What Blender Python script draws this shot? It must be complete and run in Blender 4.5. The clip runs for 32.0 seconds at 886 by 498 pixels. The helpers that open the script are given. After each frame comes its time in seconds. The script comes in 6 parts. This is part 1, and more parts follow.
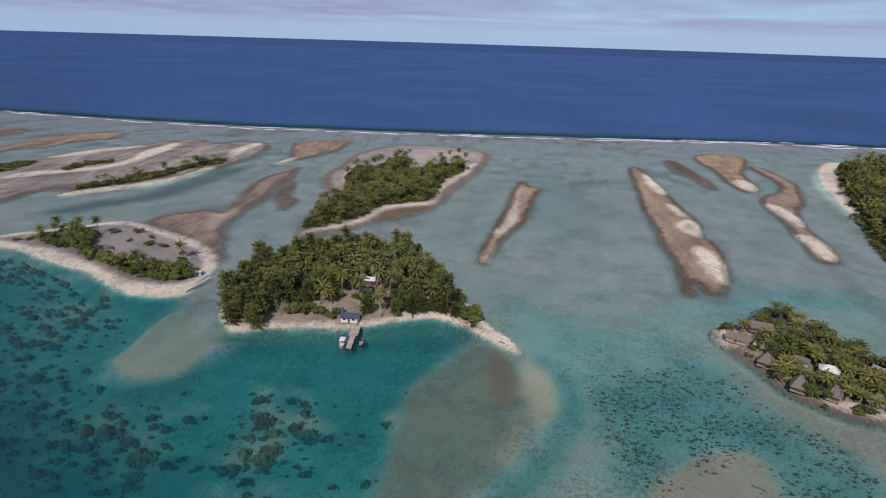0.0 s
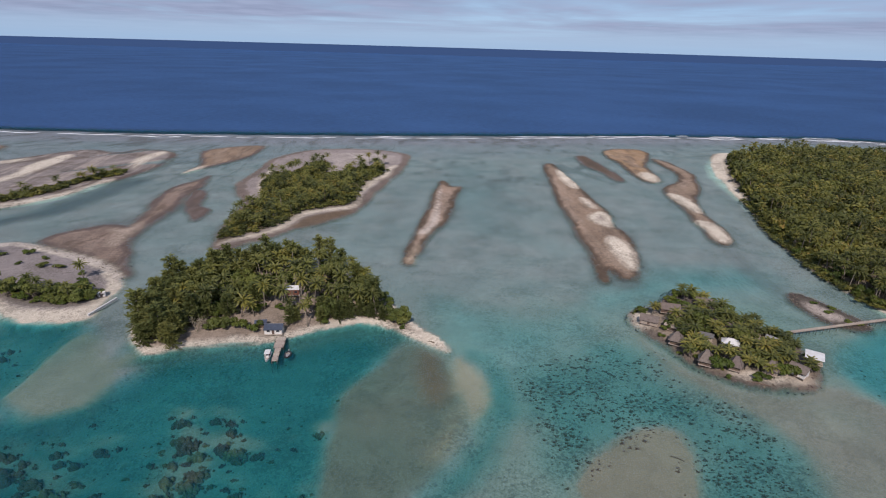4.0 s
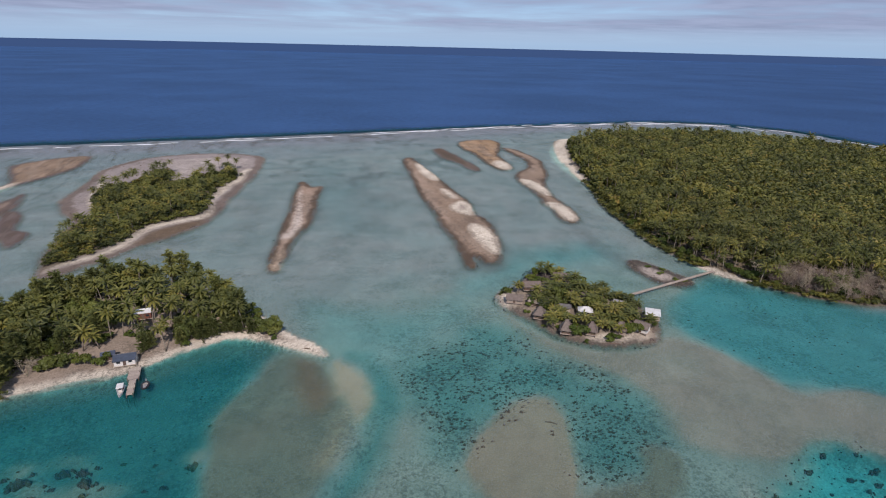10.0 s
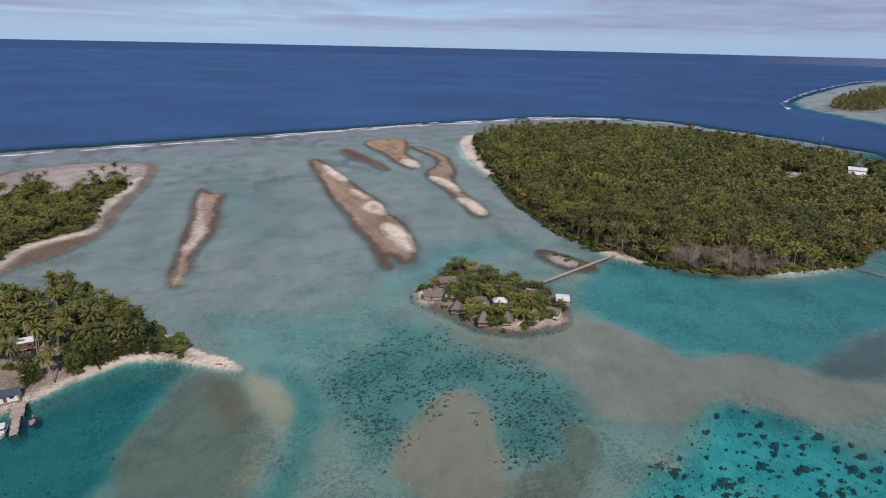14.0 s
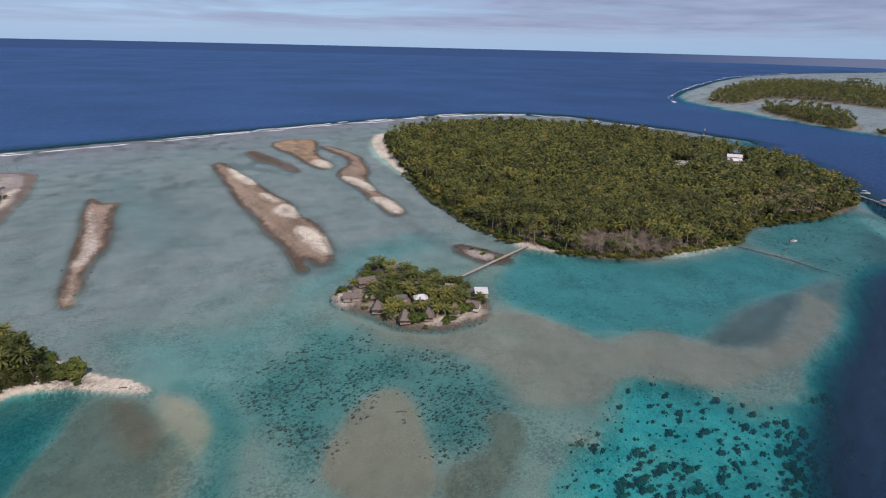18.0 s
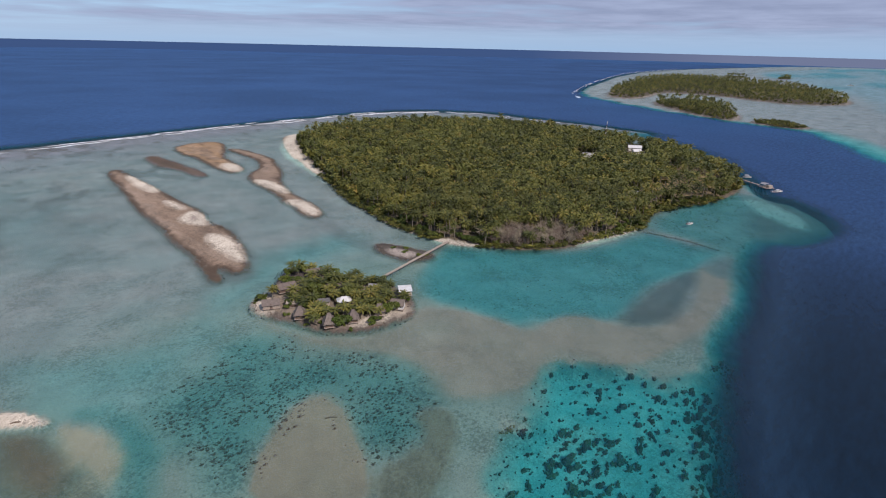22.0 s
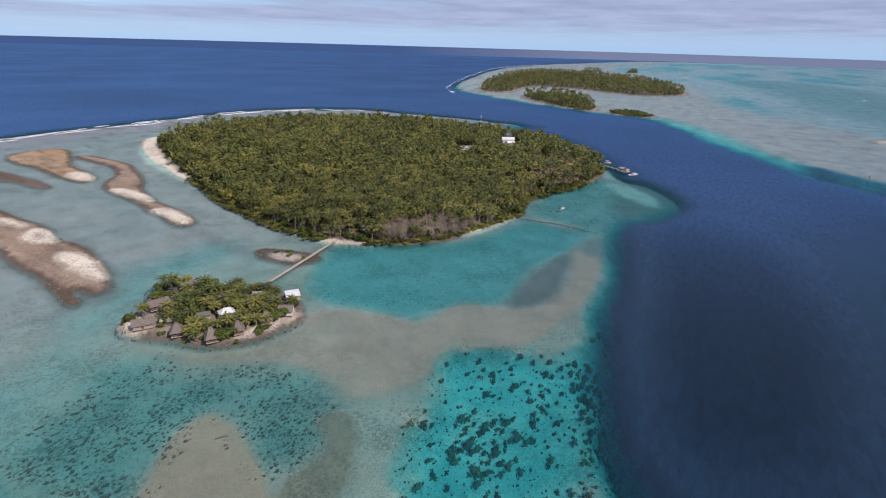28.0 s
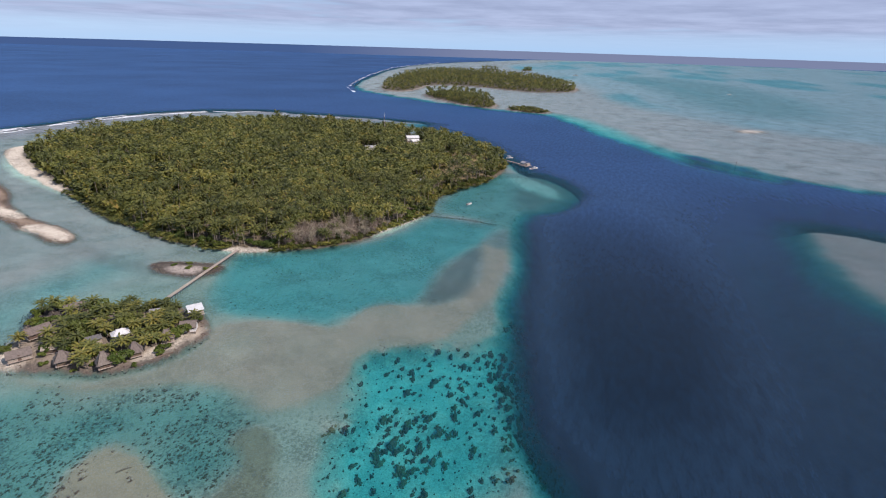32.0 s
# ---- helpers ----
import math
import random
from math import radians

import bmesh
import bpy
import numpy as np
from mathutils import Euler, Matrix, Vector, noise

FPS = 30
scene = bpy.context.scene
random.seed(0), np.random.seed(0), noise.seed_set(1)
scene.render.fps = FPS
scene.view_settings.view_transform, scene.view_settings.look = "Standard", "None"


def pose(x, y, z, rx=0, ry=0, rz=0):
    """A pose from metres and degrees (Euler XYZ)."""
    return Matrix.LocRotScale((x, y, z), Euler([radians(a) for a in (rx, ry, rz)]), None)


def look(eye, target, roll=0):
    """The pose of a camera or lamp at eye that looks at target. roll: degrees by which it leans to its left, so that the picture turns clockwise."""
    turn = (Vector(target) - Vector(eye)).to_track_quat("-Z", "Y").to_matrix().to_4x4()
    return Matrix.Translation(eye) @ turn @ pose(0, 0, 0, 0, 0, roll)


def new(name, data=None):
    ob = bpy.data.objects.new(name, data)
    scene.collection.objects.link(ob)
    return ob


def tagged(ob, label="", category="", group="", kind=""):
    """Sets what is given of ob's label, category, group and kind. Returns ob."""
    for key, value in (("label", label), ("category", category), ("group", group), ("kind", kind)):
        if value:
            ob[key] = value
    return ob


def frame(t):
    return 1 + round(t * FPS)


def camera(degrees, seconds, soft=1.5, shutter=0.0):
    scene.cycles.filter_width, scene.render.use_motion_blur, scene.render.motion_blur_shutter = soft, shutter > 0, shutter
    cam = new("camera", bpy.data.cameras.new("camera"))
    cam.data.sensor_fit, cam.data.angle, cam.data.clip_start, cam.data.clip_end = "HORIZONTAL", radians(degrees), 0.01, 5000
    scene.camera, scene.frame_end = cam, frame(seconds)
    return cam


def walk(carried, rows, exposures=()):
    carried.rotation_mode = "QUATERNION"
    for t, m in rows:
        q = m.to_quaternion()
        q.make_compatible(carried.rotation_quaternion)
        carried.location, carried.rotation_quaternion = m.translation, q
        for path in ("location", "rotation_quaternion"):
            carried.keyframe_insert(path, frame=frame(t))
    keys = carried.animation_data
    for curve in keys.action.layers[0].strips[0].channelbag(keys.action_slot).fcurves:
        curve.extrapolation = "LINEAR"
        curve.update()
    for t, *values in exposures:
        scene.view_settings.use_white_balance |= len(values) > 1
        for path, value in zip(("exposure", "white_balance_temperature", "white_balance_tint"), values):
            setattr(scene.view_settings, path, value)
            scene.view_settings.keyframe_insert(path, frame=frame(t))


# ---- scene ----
# ------------------------------------------------------------------ camera
EYE = 100.0
PAN = [(0, 0.00, -21.39, 1.80), (0.5, -1.79, -21.29, 1.65), (1, -3.83, -21.20, 1.57), (1.5, -5.31, -21.14, 1.52), (2, -6.42, -21.11, 1.49), (2.5, -7.03, -21.09, 1.49), (3, -7.56, -21.06, 1.52), (3.5, -8.08, -21.02, 1.58), (5.5, -11.43, -20.98, 1.68), (6, -12.81, -20.98, 1.62), (6.5, -14.11, -20.98, 1.57), (7, -15.64, -20.98, 1.52), (7.5, -17.07, -20.99, 1.44), (8, -18.59, -21.00, 1.39), (8.5, -19.91, -21.00, 1.38), (9, -21.36, -21.00, 1.37), (9.5, -22.57, -21.01, 1.37), (10, -23.69, -21.02, 1.38), (10.5, -24.67, -21.01, 1.36), (11, -25.89, -21.01, 1.36), (11.5, -27.01, -21.03, 1.35), (12, -28.10, -21.02, 1.33), (12.5, -29.35, -21.00, 1.29), (13, -30.88, -20.98, 1.26), (13.5, -32.29, -20.97, 1.25), (14, -33.51, -20.95, 1.29), (14.5, -34.47, -20.96, 1.35), (16.5, -39.50, -20.97, 1.31), (17, -40.77, -20.98, 1.33), (17.5, -41.85, -20.96, 1.35), (18, -42.94, -20.94, 1.39), (18.5, -44.09, -20.94, 1.41), (19, -45.31, -20.94, 1.42), (19.5, -46.42, -20.95, 1.41), (20, -47.48, -20.95, 1.42), (20.5, -48.59, -20.95, 1.44), (21, -49.65, -20.94, 1.43), (21.5, -50.82, -20.94, 1.39), (22, -51.94, -20.94, 1.38), (22.5, -52.94, -20.94, 1.37), (23, -53.95, -20.94, 1.37), (23.5, -55.07, -20.96, 1.40), (24, -56.30, -20.97, 1.44), (24.5, -57.57, -20.98, 1.46), (25, -58.70, -20.98, 1.47), (25.5, -59.73, -21.01, 1.48), (27.5, -63.80, -21.05, 1.61), (28, -64.80, -21.03, 1.65), (28.5, -65.74, -21.01, 1.68), (29, -66.71, -21.01, 1.70), (29.5, -67.66, -21.04, 1.72), (30, -68.78, -21.07, 1.77), (30.5, -69.80, -21.03, 1.79), (31, -71.47, -20.97, 1.76), (31.5, -73.06, -20.92, 1.75), (32, -74.94, -20.86, 1.74)]
cam = camera(79.35, 32.0, soft=1.1)
walk(cam, [(t, pose(0, 0, EYE, 90 + pitch, 0, yaw) @ pose(0, 0, 0, 0, 0, roll)) for t, yaw, pitch, roll in PAN],
     exposures=[(0, -0.04, 6500, 21), (9, 0.0, 6500, 21), (19, 0.0, 6500, 21), (25, 0.14, 6500, 21), (32, 0.36, 6500, 21)])

# ------------------------------------------------------------------ light
SUN_EL, SUN_AZ = 44.0, 194.0          # degrees; azimuth clockwise from +y
world = bpy.data.worlds.new("sky")
scene.world = world
world.use_nodes = True


def nodes_of(tree):
    """Small builder: n(type, inputs..., props...) makes a node and links or sets its inputs."""
    def n(kind, ins=None, **props):
        nd = tree.nodes.new(kind)
        for key, value in props.items():
            setattr(nd, key, value)
        for key, value in (ins or {}).items():
            sock = nd.inputs[key]
            if isinstance(value, bpy.types.NodeSocket):
                tree.links.new(value, sock)
            else:
                sock.default_value = value
        return nd
    return n


def ramp(n, fac, stops, mode="LINEAR"):
    nd = n("ShaderNodeValToRGB", {0: fac})
    el = nd.color_ramp.elements
    nd.color_ramp.interpolation = mode
    while len(el) < len(stops):
        el.new(0.5)
    for e, (p, c) in zip(el, stops):
        e.position, e.color = p, (*c, 1) if len(c) == 3 else c
    return nd.outputs[0]


def make_world():
    tree = world.node_tree
    tree.nodes.clear()
    n = nodes_of(tree)
    sky = n("ShaderNodeTexSky", sky_type="NISHITA", sun_disc=False, sun_elevation=radians(SUN_EL), sun_rotation=radians(SUN_AZ),
            altitude=0, air_density=1.0, dust_density=0.6, ozone_density=1.5)
    co = n("ShaderNodeTexCoord").outputs["Generated"]
    xyz = n("ShaderNodeSeparateXYZ", {0: co})
    z = xyz.outputs["Z"]
    # cloud deck: project the way of view on a high flat layer, so that it thins into streaks at the horizon
    zc = n("ShaderNodeMath", {0: z, 1: 0.035}, operation="ADD").outputs[0]
    zc = n("ShaderNodeMath", {0: zc, 1: 0.03}, operation="MAXIMUM").outputs[0]
    flat = n("ShaderNodeVectorMath", {0: co, 1: n("ShaderNodeCombineXYZ", {0: zc, 1: zc, 2: 1.0}).outputs[0]}, operation="DIVIDE").outputs[0]
    flat = n("ShaderNodeVectorMath", {0: flat, 1: (1, 1, 0)}, operation="MULTIPLY").outputs[0]
    big = n("ShaderNodeTexNoise", {"Vector": flat, "Scale": 0.16, "Detail": 5.0, "Roughness": 0.55, "Distortion": 0.4}).outputs[0]
    small = n("ShaderNodeTexNoise", {"Vector": flat, "Scale": 0.75, "Detail": 6.0, "Roughness": 0.6}).outputs[0]
    mix = n("ShaderNodeMath", {0: small, 1: 0.28, 2: big}, operation="MULTIPLY_ADD").outputs[0]
    # thicker towards the passage side
    lean = n("ShaderNodeMapRange", {0: xyz.outputs["X"], 1: 0.2, 2: 0.95, 3: 0.0, 4: 0.13}).outputs[0]
    mix = n("ShaderNodeMath", {0: mix, 1: lean}, operation="ADD").outputs[0]
    lean = n("ShaderNodeMapRange", {0: xyz.outputs["X"], 1: 0.0, 2: -0.5, 3: 0.0, 4: 0.12}).outputs[0]
    mix = n("ShaderNodeMath", {0: mix, 1: lean}, operation="ADD").outputs[0]
    cover = ramp(n, mix, [(0.52, (0, 0, 0)), (0.70, (1, 1, 1))])
    haze = ramp(n, z, [(0.0, (0, 0, 0)), (0.018, (0.25, 0.25, 0.25)), (0.036, (1, 1, 1))])
    cover = n("ShaderNodeMath", {0: cover, 1: haze}, operation="MULTIPLY").outputs[0]
    cover = n("ShaderNodeMath", {0: cover, 1: 0.85}, operation="MULTIPLY").outputs[0]
    tone = ramp(n, small, [(0.35, (2.5, 3.0, 4.3)), (0.65, (3.4, 4.1, 5.6))])
    clear = n("ShaderNodeMixRGB", {0: 0.75, 1: sky.outputs[0], 2: (2.9, 5.3, 8.0, 1)}).outputs[0]
    above = n("ShaderNodeMixRGB", {0: cover, 1: clear, 2: tone}).outputs[0]
    # the open sea beyond the sheet of water, up to the horizon's dip
    # towards the passage side, grey-purple haze is painted into this colour
    side = n("ShaderNodeMapRange", {0: xyz.outputs["Y"], 1: 0.5, 2: 0.2}).outputs[0]
    below = ramp(n, side, [(0.0, (0.45, 0.92, 2.1)), (1.0, (1.5, 1.9, 2.9))])
    edge = n("ShaderNodeMath", {0: z, 1: -0.0056}, operation="GREATER_THAN").outputs[0]
    out = n("ShaderNodeMixRGB", {0: edge, 1: below, 2: above}).outputs[0]
    bg = n("ShaderNodeBackground", {0: out, 1: 0.1})
    n("ShaderNodeOutputWorld", {0: bg.outputs[0]})


make_world()
sun = new("sun", bpy.data.lights.new("sun", "SUN"))
sun.data.energy, sun.data.angle, sun.data.color = 3.6, radians(0.6), (1.0, 0.93, 0.82)
az, el = radians(SUN_AZ), radians(SUN_EL)
sun.matrix_world = look((math.sin(az) * math.cos(el) * 300, math.cos(az) * math.cos(el) * 300, math.sin(el) * 300), (0, 0, 0))

# ------------------------------------------------------------------ plan of the atoll, metres; x across, y towards the ocean
PLAN = {}


def area(name, text):
    p = np.array([[float(v) for v in q.split(",")] for q in text.split()])
    for _ in range(2):
        nx = np.roll(p, -1, 0)
        p = np.stack([p * 0.75 + nx * 0.25, p * 0.25 + nx * 0.75], 1).reshape(-1, 2)
    PLAN[name] = p


area("dock_island", "-76,167 -67,168 -53,171 -39,170 -29,174 -19,178 -11,181 -3,184 4,180 15,171 22,163 29,157 25,167 19,174 16,180 11,190 6,202 -3,224 -20,239 -51,243 -74,227 -86,209 -87,192 -82,178")
area("left_island", "-233,248 -227,254 -219,260 -211,264 -198,273 -186,279 -174,282 -163,276 -146,267 -131,256 -119,247 -111,238 -105,227 -104,218 -106,212 -105,202 -104,196 -112,192 -124,193 -134,197 -143,204 -153,211 -165,217 -184,226 -200,234 -215,239 -229,242")
area("left_thicket", "-207,257 -200,245 -187,240 -173,234 -160,224 -149,217 -134,209 -123,206 -111,205 -107,212 -111,217 -124,221 -136,222 -144,226 -158,227 -169,238 -178,250 -176,260 -190,265 -201,263")
area("shrub_island", "-78,271 -79,282 -79,299 -79,317 -78,334 -77,349 -84,368 -92,391 -93,408 -88,430 -84,457 -82,487 -72,508 -61,524 -49,533 -35,539 -13,540 9,537 28,525 42,508 39,487 32,456 26,428 18,409 10,385 6,372 1,351 -4,336 -11,322 -17,315 -25,307 -33,299 -42,297 -48,287 -59,276 -66,271 -73,263")
area("shrub_thicket", "-77,275 -78,287 -78,303 -76,324 -73,344 -66,352 -70,375 -74,394 -74,415 -71,428 -60,428 -52,442 -45,461 -36,475 -29,465 -30,441 -32,418 -28,421 -22,431 -11,443 0,452 13,456 18,441 15,426 2,402 -4,380 -7,365 -6,347 -13,336 -27,332 -39,325 -44,312 -50,297 -63,285 -71,278")
area("bar_a", "60,408 57,401 48,374 44,353 40,329 34,308 30,293 27,284 24,272 21,261 19,250 18,241 20,238 22,242 25,251 28,259 33,274 40,287 45,299 51,314 56,331 60,353 66,371 71,387 68,387 63,387 62,397")
area("bar_b", "160,462 151,422 143,385 133,346 128,319 124,296 119,273 117,258 115,245 112,230 108,217 107,210 110,212 112,220 115,226 116,223 117,217 118,212 122,211 126,215 134,229 140,244 146,260 149,277 148,290 155,303 158,317 159,335 159,352 161,376 165,399 166,426 170,455 170,471")
area("bar_b_sand_1", "167,448 168,437 167,416 166,395 162,379 157,376 155,386 157,412")
area("bar_b_sand_2", "138,307 146,316 154,318 156,311 153,298 148,291 146,284 142,287 139,293 137,298")
area("bar_b_sand_3", "130,260 137,272 141,266 142,257 139,244 136,239 134,233 130,223 126,222 126,229 127,238 127,248")
area("bar_a_sand", "56,396 55,374 51,353 47,329 42,303 38,287 34,280 29,279 27,284 30,289 35,295 40,308 45,335 50,363")
area("bar_a_tip", "19,245 21,251 24,259 27,267 27,260 24,247 22,241 20,239")
area("bar_c", "205,500 199,471 198,447 203,432 202,411 204,398 209,401 212,421 215,447 216,474 217,503 212,506")
area("bar_d", "243,527 235,492 237,471 232,442 227,417 226,401 229,393 238,397 245,416 249,435 256,459 278,492 292,521 290,537 273,540 260,540")
area("bar_e", "279,492 287,479 285,451 285,428 267,391 254,365 239,350 230,332 225,319 220,307 218,295 214,281 209,266 204,257 197,252 195,257 196,267 203,284 204,296 211,310 213,320 218,341 220,356 228,374 240,386 252,391 267,416 272,437 274,461")
area("bar_e_sand_1", "224,363 230,353 228,337 227,323 219,309 216,313 218,326 219,343")
area("bar_e_sand_2", "206,297 211,294 214,288 210,272 206,261 200,254 197,256 198,265 204,281 202,286")
area("bar_d_sand", "231,421 243,431 245,421 240,401 231,392 229,403")
area("bar_f", "-143,433 -141,443 -137,460 -138,480 -150,518 -147,535 -134,547 -119,554 -107,560 -98,554 -99,530 -104,502 -114,480 -125,464 -135,451")
area("bar_g", "-166,279 -166,288 -161,297 -150,303 -145,310 -137,308 -131,302 -132,309 -133,330 -135,350 -137,373 -135,391 -129,407 -121,420 -120,430 -117,411 -117,387 -121,375 -118,352 -118,338 -120,322 -122,303 -123,290 -123,280 -117,264 -111,246 -105,236 -105,231 -113,241 -126,253 -146,267")
area("bar_h", "-117,359 -117,375 -115,387 -109,376 -107,361 -106,343 -101,340 -96,334 -98,321 -99,312 -106,329 -111,339")
area("weed_strip", "-235,291 -234,303 -227,313 -216,323 -206,330 -197,340 -191,358 -182,384 -173,413 -157,419 -164,391 -172,360 -181,337 -195,323 -208,309 -218,293")
area("flat_a", "-277,293 -271,310 -270,323 -269,337 -264,343 -243,343 -249,334 -251,327 -235,335 -221,344 -207,359 -196,377 -193,398 -183,415 -177,430 -169,454 -165,485 -173,523 -192,535 -210,538 -224,517 -250,538 -270,521 -287,500 -302,481 -316,463 -328,444 -334,420 -344,404 -349,379")
area("flat_thicket_1", "-245,342 -230,352 -215,366 -207,384 -201,407 -188,423 -182,434 -188,446 -196,436 -205,414 -213,396 -225,378 -231,361 -244,350")
area("flat_thicket_2", "-327,382 -322,392 -323,411 -323,418 -333,412 -341,401 -346,390 -332,372")
area("flat_thicket_3", "-283,411 -269,417 -269,425 -286,423 -287,410 -290,394 -281,394")
area("flat_b", "-380,415 -384,454 -375,469 -360,476 -356,500 -343,514 -327,534 -330,554 -349,561 -375,556 -387,539 -392,506 -396,470 -400,439")
area("flat_c", "-497,520 -480,572 -436,564 -429,530 -467,487")
area("sand_tongue", "-103,186 -106,178 -108,169 -109,159 -110,149 -110,146 -103,142 -97,138 -95,135 -91,136 -86,138 -81,140 -80,145 -78,152 -80,160 -77,167 -77,170 -82,168 -85,165 -91,172 -97,182")
area("spit_shoal", "-11,138 -8,143 -2,150 4,155 10,166 18,167 25,158 27,153 29,143 28,134 26,124 24,116 21,111 16,106 12,102 6,97 3,91 -15,91 -14,104 -13,114 -12,125")
area("spit_sand", "27,156 26,146 26,137 28,135 27,129 27,122 30,123 35,132 36,142 34,151 31,156")
area("main_island", "369,519 344,491 308,430 287,386 274,351 258,312 237,272 226,237 217,209 214,188 213,164 223,145 234,128 249,115 274,107 290,100 316,94 338,99 363,97 394,82 421,73 455,70 489,73 525,101 594,162 610,232 625,354 579,458 506,493 433,506")
area("palm_grove", "369,492 335,444 295,377 269,324 245,278 232,241 221,209 218,189 220,165 228,149 239,130 254,118 279,111 296,104 318,98 338,102 368,100 399,86 426,76 460,72 487,76 521,102 585,162 596,229 612,346 566,448 495,483 422,493")
area("main_beach", "443,522 404,522 384,522 365,512 336,481 308,442 290,407 278,374 272,353 266,331 254,310 282,356 298,390 319,430 346,470 371,498 401,509")
area("far_grove_1", "1238,511 2028,709 2385,626 2197,347 1996,175 1554,43 1390,64 1332,167 1444,300 1456,444 1232,410 1160,432")
area("far_grove_2", "1133,373 1261,343 1217,252 979,165 928,181 999,260")
area("far_grove_3", "955,154 1004,124 941,65 904,83 920,132")
area("far_grove_4", "2705,568 2667,463 2524,451 2570,539")
area("far_grove_5", "2787,372 2841,331 2629,306 2582,344")
area("far_sandbar", "845,-191 862,-233 835,-226 818,-194")
area("far_shoal", "368,-118 379,-137 372,-160 364,-198 216,-157 230,-136 245,-121 270,-114 314,-116")
area("hut_island", "104,179 110,184 121,185 133,197 142,197 147,187 146,175 150,164 154,156 155,146 152,136 143,126 137,125 127,127 120,131 114,135 110,141 108,150 106,158 104,166 101,172")
area("hut_beach", "104,179 110,183 112,179 110,171 103,166 101,172")
area("rubble_islet", "187,192 192,188 196,172 197,161 191,158 182,163 182,175 182,183")
area("shoal_a", "86,112 80,114 75,114 68,110 62,107 56,104 51,99 46,95 57,70 68,74 75,80 78,87 81,93 84,99 86,105")
area("shoal_b", "96,84 102,82 103,78 101,72 93,67 82,62 74,59 63,68 74,78 83,76 89,75 94,78")
area("tan_shelf", "146,130 156,120 160,106 161,93 160,85 168,82 179,80 185,75 186,69 187,60 194,51 203,45 221,42 247,46 270,51 284,46 273,35 243,32 217,31 192,33 169,38 157,48 153,58 145,67 131,64 120,69 112,77 109,88 115,105 108,122 100,136 97,158 101,174 102,145 115,129 131,122")
area("dark_bed", "271,52 248,58 229,62 207,60 191,61 194,51 204,45 221,43 244,46")
area("grey_bed", "279,52 302,41 305,29 279,27 265,40")
area("coral_garden", "147,68 133,63 125,59 107,58 97,53 87,50 77,44 105,7 137,12 158,17 173,23 158,31 161,43 156,60")
area("mottled_bed", "86,159 98,150 93,133 99,124 109,113 115,100 107,90 101,86 96,85 92,77 84,77 79,83 79,89 84,97 89,102 89,113 85,114 75,116 66,110 58,106 50,99 46,100 49,112 48,121 50,131 49,143 60,147 71,147")
area("dock_lagoon", "-248,242 -215,238 -170,220 -135,196 -101,189 -102,157 -110,144 -95,132 -80,142 -69,163 -53,168 -36,166 -17,174 -4,177 6,172 4,153 -9,134 -12,110 -10,92 -110,87")
area("channel", "209,161 157,139 158,121 163,105 162,89 172,84 188,77 193,62 213,62 230,63 261,54 307,45 304,55 309,89 292,90 248,102 233,127 214,150")
area("pier_shallows", "312,90 362,96 401,83 441,73 447,54 434,34 397,16 378,13 365,28 338,36 279,29 305,47 316,78")
area("platform", "-5500,1900 -1400,860 -564,678 -397,641 -251,614 -120,606 6,605 133,610 261,612 383,614 533,612 610,592 686,543 716,456 710,347 695,265 664,183 604,124 532,83 489,60 460,50 445,30 400,10 350,12 326,20 272,14 234,9 214,10 196,11 167,9 139,3 118,0 96,-4 70,-20 20,-60 -200,-120 -5500,-400")
area("far_platform", "1249,585 1649,709 2436,907 3339,949 4516,720 5800,500 5800,-3000 500,-3000 440,-420 482,-241 515,-170 572,-126 613,-78 691,-34 778,1 898,64 913,159 960,250 1058,394 1144,506")
area("far_lagoon", "1300,-20 1650,20 2450,250 3300,600 4300,420 5800,200 5800,-3000 700,-3000 700,-600 800,-300 1000,-120")
area("reef_crest", "-5500,1830 -1400,790 -564,625 -251,572 6,562 261,568 420,568 520,575 600,560 660,520 690,456 684,347 672,275 640,200 720,180 740,347 750,460 700,580 610,625 383,640 133,636 -251,640 -564,705 -1400,900 -5500,1990")
area("shelf_edge", "178,27 201,19 211,13 218,10 184,5 159,1 138,-4 116,-6 105,8 138,13 158,19")
area("dock_shore", "-80,172 -67,170 -53,172 -39,172 -29,176 -19,180 -3,186 8,180 16,170 10,163 0,170 -15,168 -25,160 -40,157 -55,160 -70,158 -84,164")
area("lagoon_hole", "-300,240 -205,215 -150,150 -80,108 -50,80 -60,30 -300,30")
area("reef_top", "-600,560 -300,470 -120,480 0,500 120,500 250,520 360,540 420,575 383,640 133,636 -251,640 -600,700")
area("hoa_grey", "45,330 60,280 85,270 105,330 110,420 90,480 60,430")
area("hoa_green", "30,200 60,170 90,180 130,225 190,215 180,195 150,200 100,190 60,150 35,140 33,170")
area("far_bright", "931,85 835,42 709,-1 642,-46 569,-75 529,-109 505,-137 495,-164 520,-162 552,-133 595,-99 672,-66 753,-37 853,9 909,46")
area("far_grey", "1100,-200 1700,-150 2600,0 2400,-400 1500,-500 1000,-380")
area("front_beach", "212,188 212,180 213,164 218,153 222,145 226,147 221,155 217,165 216,182 216,191")
area("front_beach_2", "258,110 279,102 305,95 321,95 327,99 311,99 285,104 262,112")
area("hut_shore", "118,136 121,133 131,129 144,128 145,130 133,132 123,135")
